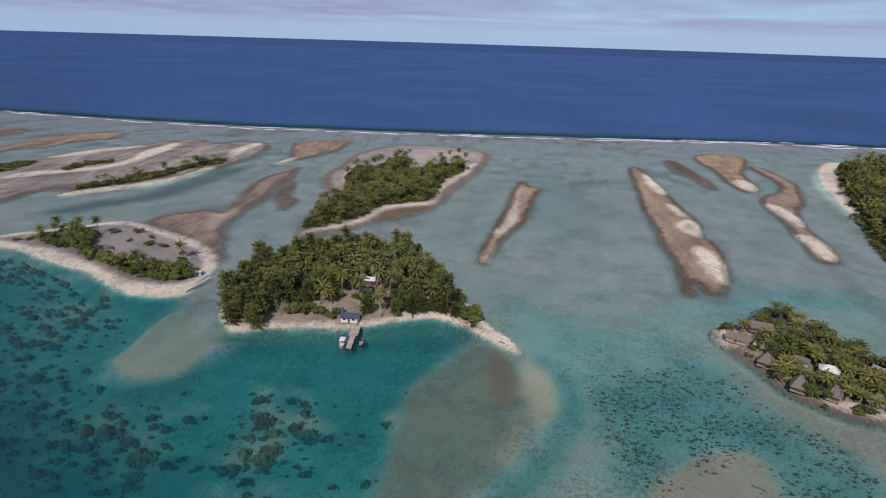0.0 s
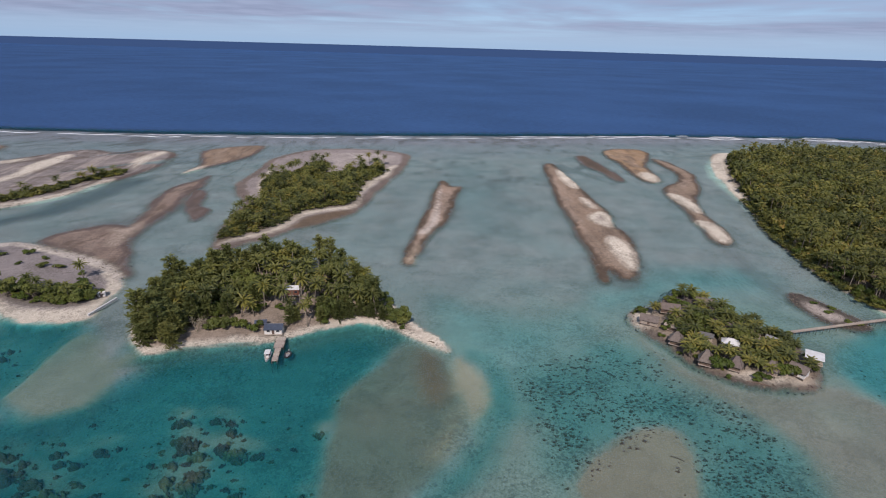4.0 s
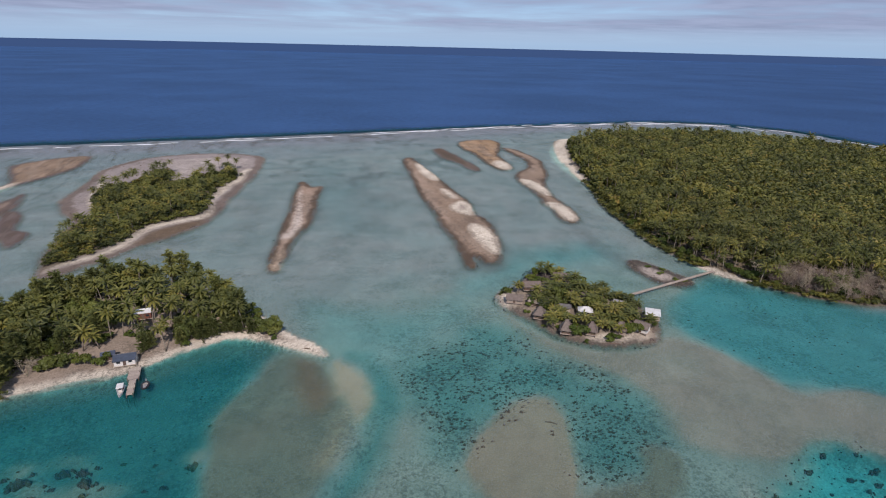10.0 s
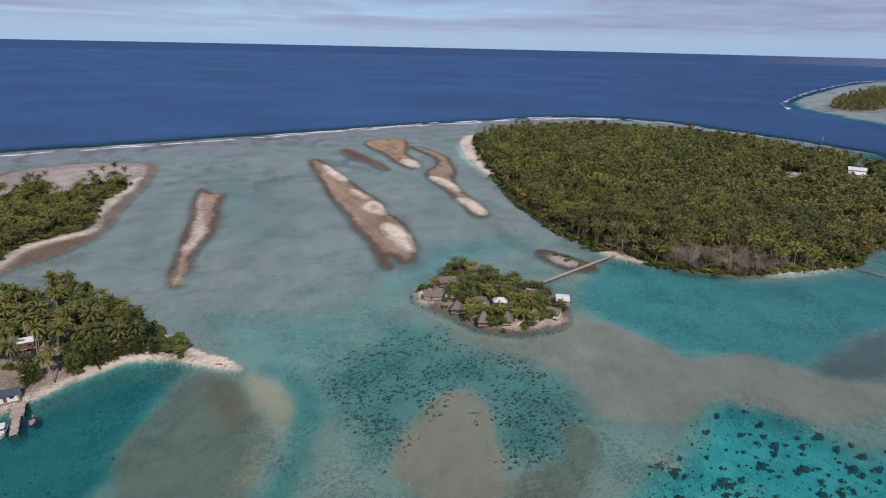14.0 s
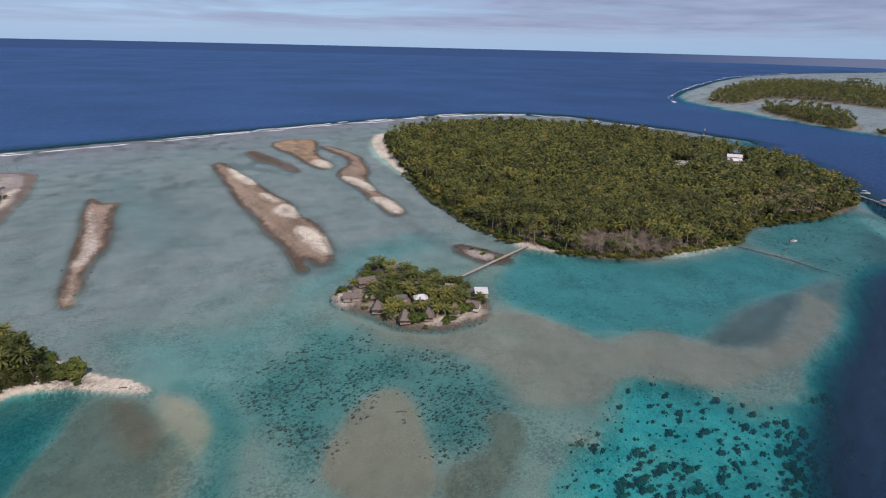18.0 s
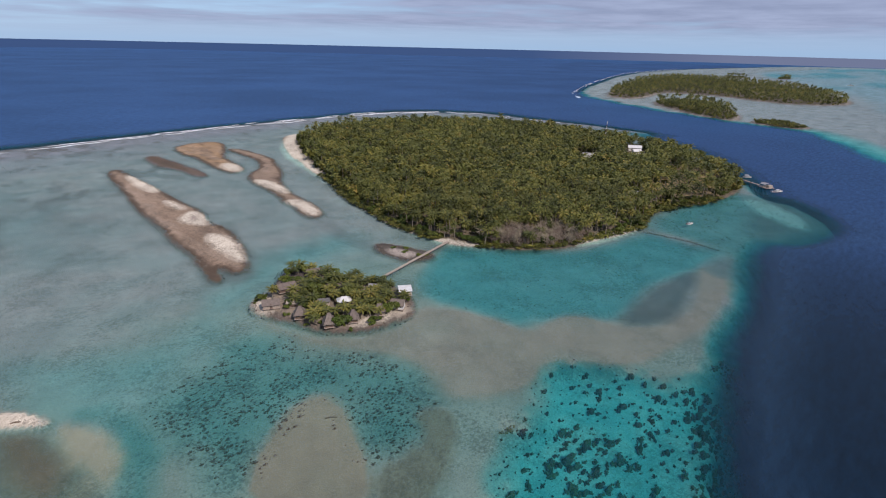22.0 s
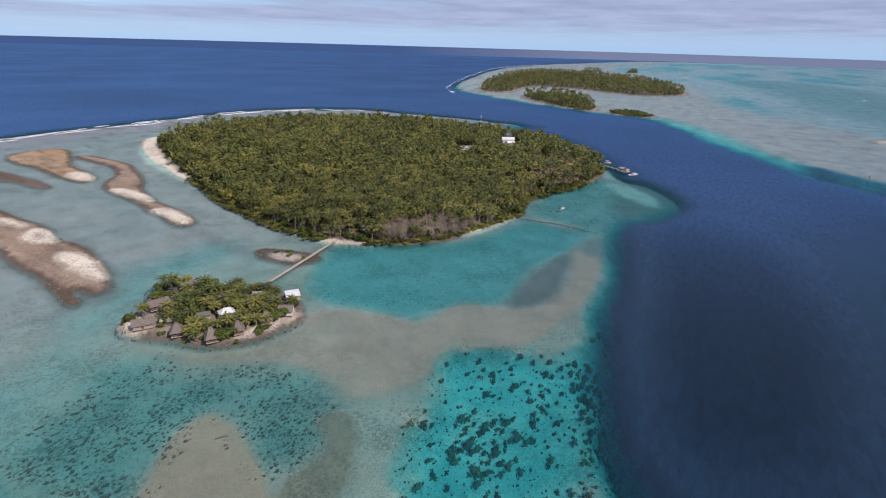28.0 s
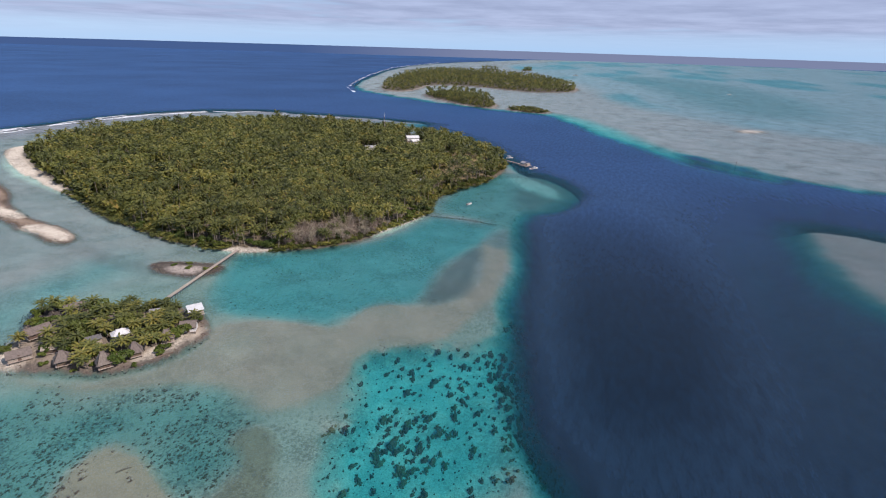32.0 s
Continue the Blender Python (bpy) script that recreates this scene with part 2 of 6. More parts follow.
area("shrub_beach", "-77,270 -73,274 -62,280 -52,287 -45,296 -42,309 -38,318 -30,322 -20,328 -9,331 -3,349 -4,368 2,384 9,404 19,419 23,441 29,463 17,449 12,433 3,409 -5,382 -7,365 -6,348 -11,339 -23,333 -34,331 -42,324 -45,311 -53,294 -63,285 -74,279")
area("shrub_top", "-52,485 -34,511 -2,519 31,500 26,467 13,475 -12,463 -25,443 -31,412 -31,446 -28,480 -38,500")
area("flat_ridge", "-319,372 -304,385 -280,400 -269,409 -260,433 -267,463 -265,490 -260,511 -251,506 -250,471 -250,442 -250,420 -262,398 -273,389 -297,375 -310,360")
area("rubble_sand", "186,183 190,176 191,167 185,166 183,174")
area("flat_shore", "-252,328 -239,342 -226,351 -211,363 -200,378 -193,404 -182,423 -188,392 -196,368 -206,355 -221,343 -234,334 -243,326")
area("spit_channel", "34,156 39,149 38,134 35,124 29,115 23,108 16,101 10,94 21,93 34,110 39,123 41,137 42,151 37,158")
area("bar_b_sand_4", "152,354 155,344 154,327 149,322 147,334")
area("shrub_west", "-75,444 -78,428 -79,404 -75,382 -67,357 -65,364 -72,390 -76,408 -74,424 -71,438")
area("shrub_wet", "-43,295 -40,307 -35,316 -23,325 -9,330 -12,320 -18,314 -25,307 -34,299")
area("left_beach", "-227,241 -219,245 -199,240 -182,234 -162,224 -143,210 -130,203 -114,202 -108,205 -104,203 -104,196 -112,193 -124,193 -134,198 -154,212 -165,218 -184,227 -200,234 -215,240")
area("left_rim", "-186,279 -174,282 -163,276 -146,267 -131,256 -119,247 -111,238 -105,227 -104,218 -106,220 -108,228 -114,237 -122,246 -134,254 -151,265 -170,277")
area("bar_g_pale", "-141,301 -131,300 -129,314 -124,306 -125,290 -126,280 -127,272 -133,279 -131,289")
area("bar_f_sand", "-143,433 -142,447 -136,460 -130,468 -133,449 -138,439")
area("flat_ridge_2", "-333,425 -322,457 -307,480 -280,498 -276,485 -298,466 -312,441")
area("flat_ridge_3", "-194,470 -194,505 -185,530 -176,519 -184,498 -185,471 -178,441")
area("spit_brown", "16,165 25,157 25,146 25,137 22,131 18,129 15,135 15,147")
area("spit_sand_2", "20,119 25,129 26,129 24,117 20,110 14,107 14,112")
area("pier_streak", "438,65 441,49 426,33 388,13 383,24 399,43 415,56")
area("east_meadow", "356,107 388,100 414,81 445,76 506,96 523,130 468,138 402,125")
area("pass_slope", "392,-80 435,-110 437,-156 430,-250 134,-101 130,-74 175,-74 233,-75 310,-73")
area("bar_b_wake", "149,291 148,266 142,245 134,223 127,207 117,201 111,209 114,225 120,217 126,217 140,245")
area("bar_e_wake", "196,254 195,238 190,216 186,194 183,181 181,192 183,213 188,234")
area("bar_f_wake", "-172,297 -163,308 -149,318 -138,321 -128,338 -119,361 -114,325 -123,304 -121,277 -112,246 -129,261 -152,278")
area("trough", "342,25 254,12 224,12 191,10 154,3 120,-2 142,-63 246,-70 339,-54 391,-19")
area("hut_rocks", "137,202 143,197 146,189 150,174 152,160 145,161 139,176 130,183 119,182 122,189 129,196")
area("bar_b_grey", "142,303 148,308 149,302 144,297")
area("pier_reef", "389,55 438,53 466,38 439,17 406,-3 349,6 336,21 338,36")
area("main_glade", "250,298 257,300 250,282 244,276 246,287")


def lattice(ix, iy, seed):
    h = (ix.astype(np.int64) * 374761393 + iy.astype(np.int64) * 668265263 + seed * 974634721) & 0xFFFFFFFF
    h = ((h ^ (h >> 13)) * 1274126177) & 0xFFFFFFFF
    return ((h ^ (h >> 16)) & 0xFFFF) / 65535.0


def vnoise(x, y, size, seed=0, octaves=3):
    """Smooth noise from -1 to 1, with features of that size in metres."""
    out, amp, total = 0.0, 1.0, 0.0
    for o in range(octaves):
        u, v = x / size, y / size
        iu, iv = np.floor(u), np.floor(v)
        fu, fv = u - iu, v - iv
        fu, fv = fu * fu * (3 - 2 * fu), fv * fv * (3 - 2 * fv)
        a, b = lattice(iu, iv, seed + o), lattice(iu + 1, iv, seed + o)
        c, d = lattice(iu, iv + 1, seed + o), lattice(iu + 1, iv + 1, seed + o)
        out = out + amp * ((a * (1 - fu) + b * fu) * (1 - fv) + (c * (1 - fu) + d * fu) * fv)
        total, amp, size = total + amp, amp * 0.5, size * 0.5
    return out / total * 2 - 1


def inside(name, x, y, margin=40.0):
    """Signed distance in metres to the outline of an area, positive inside it; held at -margin far off."""
    p = PLAN[name]
    sd = np.full(x.shape, -margin)
    lo, hi = p.min(0) - margin, p.max(0) + margin
    pick = (x > lo[0]) & (x < hi[0]) & (y > lo[1]) & (y < hi[1])
    if not pick.any():
        return sd
    px, py = x[pick], y[pick]
    best, odd = np.full(px.shape, 1e18), np.zeros(px.shape, bool)
    for (ax, ay), (bx, by) in zip(p, np.roll(p, -1, 0)):
        ex, ey = bx - ax, by - ay
        wx, wy = px - ax, py - ay
        t = np.clip((wx * ex + wy * ey) / (ex * ex + ey * ey + 1e-9), 0, 1)
        best = np.minimum(best, (wx - t * ex) ** 2 + (wy - t * ey) ** 2)
        if ay != by:
            odd ^= ((ay > py) != (by > py)) & (px < ex * (py - ay) / ey + ax)
    d = np.sqrt(best)
    sd[pick] = np.maximum(np.where(odd, d, -d), -margin)
    return sd


def inside_wide(name, x, y, margin=40.0, skip=5):
    """inside() for an outline of kilometres, over a grid: worked out at every fifth line and drawn out between."""
    rows, cols = x.shape
    j, i = np.unique(np.r_[0:rows:skip, rows - 1]), np.unique(np.r_[0:cols:skip, cols - 1])
    sd = inside(name, x[np.ix_(j, i)], y[np.ix_(j, i)], margin)
    xs, ys = x[0], y[:, 0]
    a = np.clip(np.searchsorted(xs[i], xs) - 1, 0, len(i) - 2)
    b = np.clip(np.searchsorted(ys[j], ys) - 1, 0, len(j) - 2)
    u = ((xs - xs[i][a]) / (xs[i][a + 1] - xs[i][a]))[None, :]
    v = ((ys - ys[j][b]) / (ys[j][b + 1] - ys[j][b]))[:, None]
    low = sd[b][:, a] * (1 - u) + sd[b][:, a + 1] * u
    high = sd[b + 1][:, a] * (1 - u) + sd[b + 1][:, a + 1] * u
    return low * (1 - v) + high * v


def step(a, b, v):
    t = np.clip((v - a) / (b - a), 0, 1)
    return t * t * (3 - 2 * t)


SAND, WET, GRAVEL = (0.53, 0.48, 0.40), (0.24, 0.20, 0.17), (0.235, 0.21, 0.205)
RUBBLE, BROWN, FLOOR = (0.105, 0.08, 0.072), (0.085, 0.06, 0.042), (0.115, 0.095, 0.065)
SEA_SAND, SEA_GREY, SEA_TAN, SEA_DARK = (0.50, 0.46, 0.38), (0.315, 0.246, 0.228), (0.25, 0.205, 0.14), (0.10, 0.085, 0.085)

WEEDY = {"sand_tongue": 0.05, "spit_sand": 0.1, "shoal_a": 0.15, "shoal_b": 0.6, "tan_shelf": 0.3, "mottled_bed": 1.0, "coral_garden": 0.5, "dock_lagoon": 0.6, "dark_bed": 1.0, "far_shoal": 0.1, "dock_shore": 0.9}
# beds under water: area, depth, bottom, soft edge in metres, weight
BEDS = [
    ("reef_top", -0.5, (0.235, 0.215, 0.22), 30, 0.85),
    ("reef_crest", -0.3, (0.225, 0.20, 0.22), 16, 1.0),
    ("hoa_grey", -0.8, (0.20, 0.185, 0.175), 22, 0.7),
    ("hoa_green", -1.8, (0.31, 0.30, 0.27), 14, 0.7),
    ("dock_lagoon", -4.8, (0.215, 0.215, 0.175), 7, 1.0),
    ("dock_shore", -2.4, (0.15, 0.145, 0.115), 6, 0.9),
    ("lagoon_hole", -7.5, (0.105, 0.11, 0.09), 28, 0.95),
    ("coral_garden", -5.0, (0.46, 0.52, 0.45), 7, 1.0),
    ("channel", -2.9, (0.275, 0.285, 0.26), 5, 0.95),
    ("pier_shallows", -2.6, (0.27, 0.25, 0.22), 8, 0.9),
    ("tan_shelf", -0.5, (0.265, 0.205, 0.158), 2.2, 0.9),
    ("dark_bed", -1.1, (0.095, 0.08, 0.077), 3, 0.8),
    ("grey_bed", -1.3, (0.17, 0.155, 0.15), 5, 0.8),
    ("mottled_bed", -2.3, (0.225, 0.215, 0.18), 9, 0.85),
    ("shoal_a", -0.4, (0.235, 0.185, 0.13), 1.0, 0.95),
    ("shoal_b", -0.75, (0.175, 0.145, 0.10), 1.2, 0.95),
    ("spit_channel", -2.6, (0.215, 0.21, 0.175), 4, 0.8),
    ("spit_shoal", -1.0, (0.165, 0.132, 0.092), 2.2, 0.95),
    ("spit_brown", -0.45, (0.125, 0.088, 0.05), 3, 0.95),
    ("spit_sand", -0.3, (0.31, 0.26, 0.18), 1.8, 0.9),
    ("spit_sand_2", -0.5, (0.25, 0.20, 0.135), 2.5, 0.8),
    ("sand_tongue", -0.7, (0.245, 0.212, 0.155), 2.0, 0.9),
    ("bar_b_wake", -0.6, (0.135, 0.10, 0.088), 4, 0.6),
    ("bar_e_wake", -0.7, (0.15, 0.115, 0.105), 4, 0.55),
    ("bar_f_wake", -0.5, (0.14, 0.115, 0.11), 6, 0.65),
    ("trough", -48.0, (0.10, 0.10, 0.10), 22, 1.0),
    ("weed_strip", -0.9, SEA_DARK, 7, 0.9),
    ("pier_reef", -2.0, (0.14, 0.115, 0.105), 7, 0.85),
    ("pier_streak", -1.5, (0.42, 0.41, 0.36), 3, 0.8),
    ("far_bright", -2.6, (0.62, 0.58, 0.5), 14, 0.9),
    ("far_grey", -1.6, (0.30, 0.27, 0.28), 70, 0.7),
    ("pass_slope", -15.0, (0.20, 0.17, 0.165), 40, 0.8),
    ("far_shoal", -0.7, (0.25, 0.20, 0.19), 18, 1.0),
]
# land that stands dry: area, height, soft shore, shore colour, inner colour, inner begins at
LANDS = [
    ("flat_c", 0.3, 2, RUBBLE, (0.17, 0.125, 0.10), 2),
    ("flat_b", 0.3, 2, RUBBLE, (0.24, 0.17, 0.115), 2),
    ("flat_a", 0.45, 2.5, RUBBLE, (0.22, 0.195, 0.185), 4),
    ("bar_f", 0.3, 1.6, RUBBLE, (0.23, 0.165, 0.115), 2),
    ("bar_g", 0.3, 2, RUBBLE, (0.20, 0.15, 0.122), 3),
    ("bar_h", 0.25, 1.6, RUBBLE, RUBBLE, 2),
    ("bar_a", 0.32, 0.8, BROWN, (0.25, 0.185, 0.14), 2.4),
    ("bar_b", 0.32, 0.8, BROWN, (0.245, 0.18, 0.132), 2.2),
    ("bar_c", 0.3, 1.2, RUBBLE, BROWN, 2),
    ("bar_d", 0.32, 1.2, BROWN, (0.27, 0.18, 0.105), 2),
    ("bar_e", 0.28, 1.2, BROWN, (0.235, 0.175, 0.13), 2),
    ("left_island", 0.9, 2.0, SAND, GRAVEL, 4.5),
    ("shrub_island", 0.8, 3, (0.15, 0.12, 0.105), (0.25, 0.22, 0.21), 5),
    ("dock_island", 1.3, 1.6, SAND, (0.27, 0.22, 0.175), 2.6),
    ("main_island", 1.6, 1.0, (0.17, 0.14, 0.105), (0.15, 0.12, 0.08), 1.0),
    ("hut_island", 1.2, 1.5, (0.115, 0.095, 0.08), (0.25, 0.205, 0.16), 2),
    ("rubble_islet", 0.5, 2, (0.06, 0.05, 0.042), (0.09, 0.078, 0.066), 2),
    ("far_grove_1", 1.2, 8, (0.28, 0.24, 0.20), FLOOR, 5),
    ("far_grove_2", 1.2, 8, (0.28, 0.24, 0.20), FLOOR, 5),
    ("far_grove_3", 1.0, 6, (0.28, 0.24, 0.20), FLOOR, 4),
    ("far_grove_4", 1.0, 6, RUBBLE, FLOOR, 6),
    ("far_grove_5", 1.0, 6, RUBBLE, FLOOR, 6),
    ("far_sandbar", 0.5, 6, SAND, SAND, 3),
]
# patches of ground on the land: area, colour, soft edge, rise
PATCHES = [
    ("bar_b_sand_1", SAND, 1.8, 0.3),
    ("bar_b_sand_2", SAND, 1.8, 0.4),
    ("bar_b_sand_3", SAND, 1.8, 0.3),
    ("bar_b_sand_4", SAND, 1.8, 0.3),
    ("bar_f_sand", SAND, 2, 0.2),
    ("bar_g_pale", (0.33, 0.27, 0.22), 3, 0.1),
    ("shrub_wet", (0.13, 0.095, 0.065), 2, 0.0),
    ("shrub_west", SAND, 1.5, 0.1),
    ("left_beach", SAND, 1.2, 0.1),
    ("left_rim", (0.42, 0.38, 0.34), 1.0, 0.1),
    ("flat_ridge_2", SAND, 3, 0.2),
    ("flat_ridge_3", SAND, 3, 0.2),
    ("hut_rocks", (0.095, 0.08, 0.072), 1.2, 0.0),
    ("east_meadow", (0.26, 0.19, 0.095), 5, 0.1),
    ("main_glade", SAND, 1.5, 0.0),
    ("bar_a_sand", (0.44, 0.39, 0.345), 1.5, 0.25),
    ("bar_a_tip", (0.36, 0.29, 0.22), 2, 0.1),
    ("bar_d_sand", SAND, 3, 0.3),
    ("bar_e_sand_1", SAND, 1.8, 0.3),
    ("bar_e_sand_2", SAND, 1.8, 0.3),
    ("main_beach", SAND, 3, 0.2),
    ("front_beach", SAND, 0.9, 0.0),
    ("hut_beach", SAND, 2, 0.1),
    ("hut_shore", SAND, 1.5, 0.0),
    ("shrub_beach", SAND, 2, 0.1),
    ("shrub_top", (0.33, 0.295, 0.275), 5, 0.1),
    ("flat_ridge", SAND, 2, 0.2),
    ("flat_shore", SAND, 1.6, 0.2),
    ("rubble_sand", (0.40, 0.35, 0.31), 2, 0.1),
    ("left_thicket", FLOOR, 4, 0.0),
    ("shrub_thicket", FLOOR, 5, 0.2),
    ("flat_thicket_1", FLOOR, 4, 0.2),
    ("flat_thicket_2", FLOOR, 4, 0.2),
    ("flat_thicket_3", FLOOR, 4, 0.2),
    ("front_beach_2", SAND, 0.9, 0.0),
    ("bar_b_grey", (0.33, 0.28, 0.245), 1.5, 0.0),
]


def terrain(x, y):
    """Height and bare colour of the ground at arrays of places."""
    wob = vnoise(x, y, 26, 3, 4) * 5.0 + vnoise(x, y, 5, 9, 3) * 1.2
    h = np.full(x.shape, -27.0)
    col = np.tile(np.array((0.14, 0.17, 0.19)), (x.size, 1)).reshape(*x.shape, 3)

    weed = np.full(x.shape, 0.75)
    bare = np.zeros(x.shape)

    def blend(w, depth, tone):
        nonlocal h, col
        if depth is not None:
            h = h * (1 - w) + depth * w
        col = col * (1 - w[..., None]) + np.array(tone) * w[..., None]

    far = inside_wide("far_platform", x, y, 60)
    blend(step(-20, 12, far + wob * 2.6), -0.5, (0.38, 0.33, 0.325))
    blend(step(-40, 50, inside_wide("far_lagoon", x, y, 60) + wob * 2), -0.9, (0.40, 0.37, 0.395))
    bands = step(0.0, 0.5, vnoise(x * 0.3, y, 130, 64, 3)) * step(-40, 50, inside_wide("far_lagoon", x, y, 60))
    blend(bands * 0.75, -2.4, (0.36, 0.35, 0.38))
    near = inside_wide("platform", x, y, 60)
    slope = np.where((y < 185) & (x > 60), np.clip((x - 110) * 0.22, 8.0, 26.0), 9.0)
    wide = x > 190
    blend(step(-slope - np.where(wide, 2.0, 14.0), np.where(wide, 15.0, 11.0), near + wob * 0.7), -0.78, SEA_GREY)
    # the inner end of the channel deepens towards the lagoon
    blend(0.85 * step(235, 150, y + wob * 3) * step(5, 30, x + wob) * step(250, 170, x) * step(2, 22, near), -1.2, (0.315, 0.26, 0.21))
    for name, depth, tone, soft, weight in BEDS:
        w = weight * step(-soft, soft, (inside_wide if np.ptp(PLAN[name], 0).max() > 600 else inside)(name, x, y, 45) + wob * min(1.0, soft / 8 + 0.25))
        blend(w, depth, tone)
        weed = weed * (1 - w) + w * WEEDY.get(name, 0.6)
    # long streaks of coarser sand that the currents lay out from the ocean to the lagoon
    flow = step(-40, -170, x) * 0.62 + 0.24
    across = x * np.cos(flow) - y * np.sin(flow)
    along = x * np.sin(flow) + y * np.cos(flow)
    streak = vnoise(across, along * 0.14, 13, 71, 4)
    col = col * (1 + 0.10 * streak * step(-2.2, -0.5, h))[..., None]
    # scattered dark rubble on the reef flats and in the shallows
    spots = step(0.16, 0.42, vnoise(across, along * 0.5, 9, 21, 4) + 0.35 * vnoise(x, y, 60, 22, 2)) * step(-1.6, -0.3, h) * step(300, 440, y + 0.25 * np.minimum(0, x + 100) * -1)
    blend(spots * 0.7, None, RUBBLE)
    stain = 0.16 * step(0.0, 0.45, vnoise(across, along * 0.45, 15, 95, 6)) * step(-1.7, -1.1, h) * step(170, 230, y)
    blend(stain, None, (0.19, 0.15, 0.142))
    h = h + np.where(h < -0.2, vnoise(x, y, 14, 40, 4) * np.minimum(0.35, -h * 0.22), 0)
    rim, ragged = vnoise(x, y, 8, 91, 3), vnoise(x, y, 6, 31, 3) * 2
    clots, combed, broad = vnoise(across, along * 0.35, 7, 83, 4), vnoise(across, along * 0.25, 22, 85, 3), vnoise(x, y, 40, 86, 2)
    for name, height, soft, shore, tone, inner in LANDS:
        sd = inside(name, x, y, 45) + wob * 0.28 + rim * min(2.2, soft * 0.5) + streak * (0.9 if height < 0.5 else 0.3)
        if height < 0.5:
            halo = 0.35 * step(-5, -0.5, sd + streak * 3)[..., None]
            col = col * (1 - halo) + np.array(RUBBLE) * halo
        w = step(-soft, soft * 0.35, sd)
        bare = np.maximum(bare * (1 - w), w * (0.4 if name[:4] == "flat" else 0.12 if height < 0.5 else 0.0))
        if name.startswith("flat"):
            w = w * step(-0.55, -0.15, streak + 0.5 * combed + 0.25)
        h = np.where(w > 0, np.maximum(h, h * (1 - w) + height * (0.25 + 0.75 * step(0, 9, sd)) * w), h)
        wet = 0.75 * step(-soft - 1.2, -soft * 0.4, sd)[..., None]
        col = col * (1 - wet) + (np.array(shore) * 0.25 + np.array((0.10, 0.085, 0.06))) * wet
        col = col * (1 - step(-0.9, 0.3, sd)[..., None]) + np.array(shore) * step(-0.9, 0.3, sd)[..., None]
        u = step(inner - 1.5, inner + 1.5, sd + ragged)[..., None]
        dry = np.array(tone) * (1 + (0.2 * streak if height < 0.6 else 0.12 * streak))[..., None]
        if height < 0.6:
            blot = (0.6 if name[:4] in ("flat", "bar_") and name != "bar_b" and name != "bar_a" else 0.3) * step(0.05, 0.4, clots)[..., None]
            dry = dry * (1 - blot) + np.array(BROWN) * 1.15 * blot
            pale = 0.4 * step(0.22, 0.5, streak + 0.3 * broad)[..., None] * (1 if name[:4] == "flat" else 0.3)
            dry = dry * (1 - pale) + np.array((0.38, 0.325, 0.285)) * pale
        col = col * (1 - u) + dry * u
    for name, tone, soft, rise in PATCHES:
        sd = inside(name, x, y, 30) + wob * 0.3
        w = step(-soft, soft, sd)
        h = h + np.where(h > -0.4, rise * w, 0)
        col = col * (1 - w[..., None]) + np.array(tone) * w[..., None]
    grain = 1 + 0.16 * vnoise(x, y, 11, 55, 4) + 0.10 * vnoise(x, y, 2.5, 57, 2)
    return h + np.where(h > 0.15, vnoise(x, y, 7, 60, 3) * 0.12, 0), np.clip(col * grain[..., None] * 0.84, 0.01, 0.9), weed, bare


def spaced(lo, hi, fine_lo, fine_hi, fine, grow):
    """Coordinates with an even fine spacing in the middle that widens outwards."""
    mid = list(np.arange(fine_lo, fine_hi + fine, fine))
    s, v = fine, mid[-1]
    while v < hi:
        s *= grow
        v += s
        mid.append(v)
    s, v = fine, mid[0]
    while v > lo:
        s *= grow
        v -= s
        mid.insert(0, v)
    return np.array(mid)


def sheet(name, xs, ys, z, attrs):
    """One mesh over a grid, with named values at its corners."""
    gx, gy = np.meshgrid(xs, ys)
    w, hgt = len(xs), len(ys)
    co = np.stack([gx, gy, np.broadcast_to(z, gx.shape)], -1).reshape(-1, 3).astype(np.float32)
    i = (np.arange(hgt - 1)[:, None] * w + np.arange(w - 1)[None, :]).ravel()
    quads = np.stack([i, i + 1, i + 1 + w, i + w], 1).astype(np.int32)
    me = bpy.data.meshes.new(name)
    me.vertices.add(len(co))
    me.vertices.foreach_set("co", co.ravel())
    me.loops.add(quads.size)
    me.loops.foreach_set("vertex_index", quads.ravel())
    me.polygons.add(len(quads))
    me.polygons.foreach_set("loop_start", np.arange(len(quads), dtype=np.int32) * 4)
    me.polygons.foreach_set("use_smooth", np.ones(len(quads), bool))
    for key, val in attrs.items():
        if val.ndim == 3:
            a = me.attributes.new(key, "FLOAT_COLOR", "POINT")
            a.data.foreach_set("color", np.concatenate([val.reshape(-1, 3), np.ones((val.shape[0] * val.shape[1], 1))], 1).astype(np.float32).ravel())
        else:
            a = me.attributes.new(key, "FLOAT", "POINT")
            a.data.foreach_set("value", val.astype(np.float32).ravel())
    me.update(calc_edges=True)
    return new(name, me)


# ------------------------------------------------------------------ materials
def material(name):
    m = bpy.data.materials.new(name)
    m.use_nodes = True
    m.node_tree.nodes.clear()
    return m, nodes_of(m.node_tree)


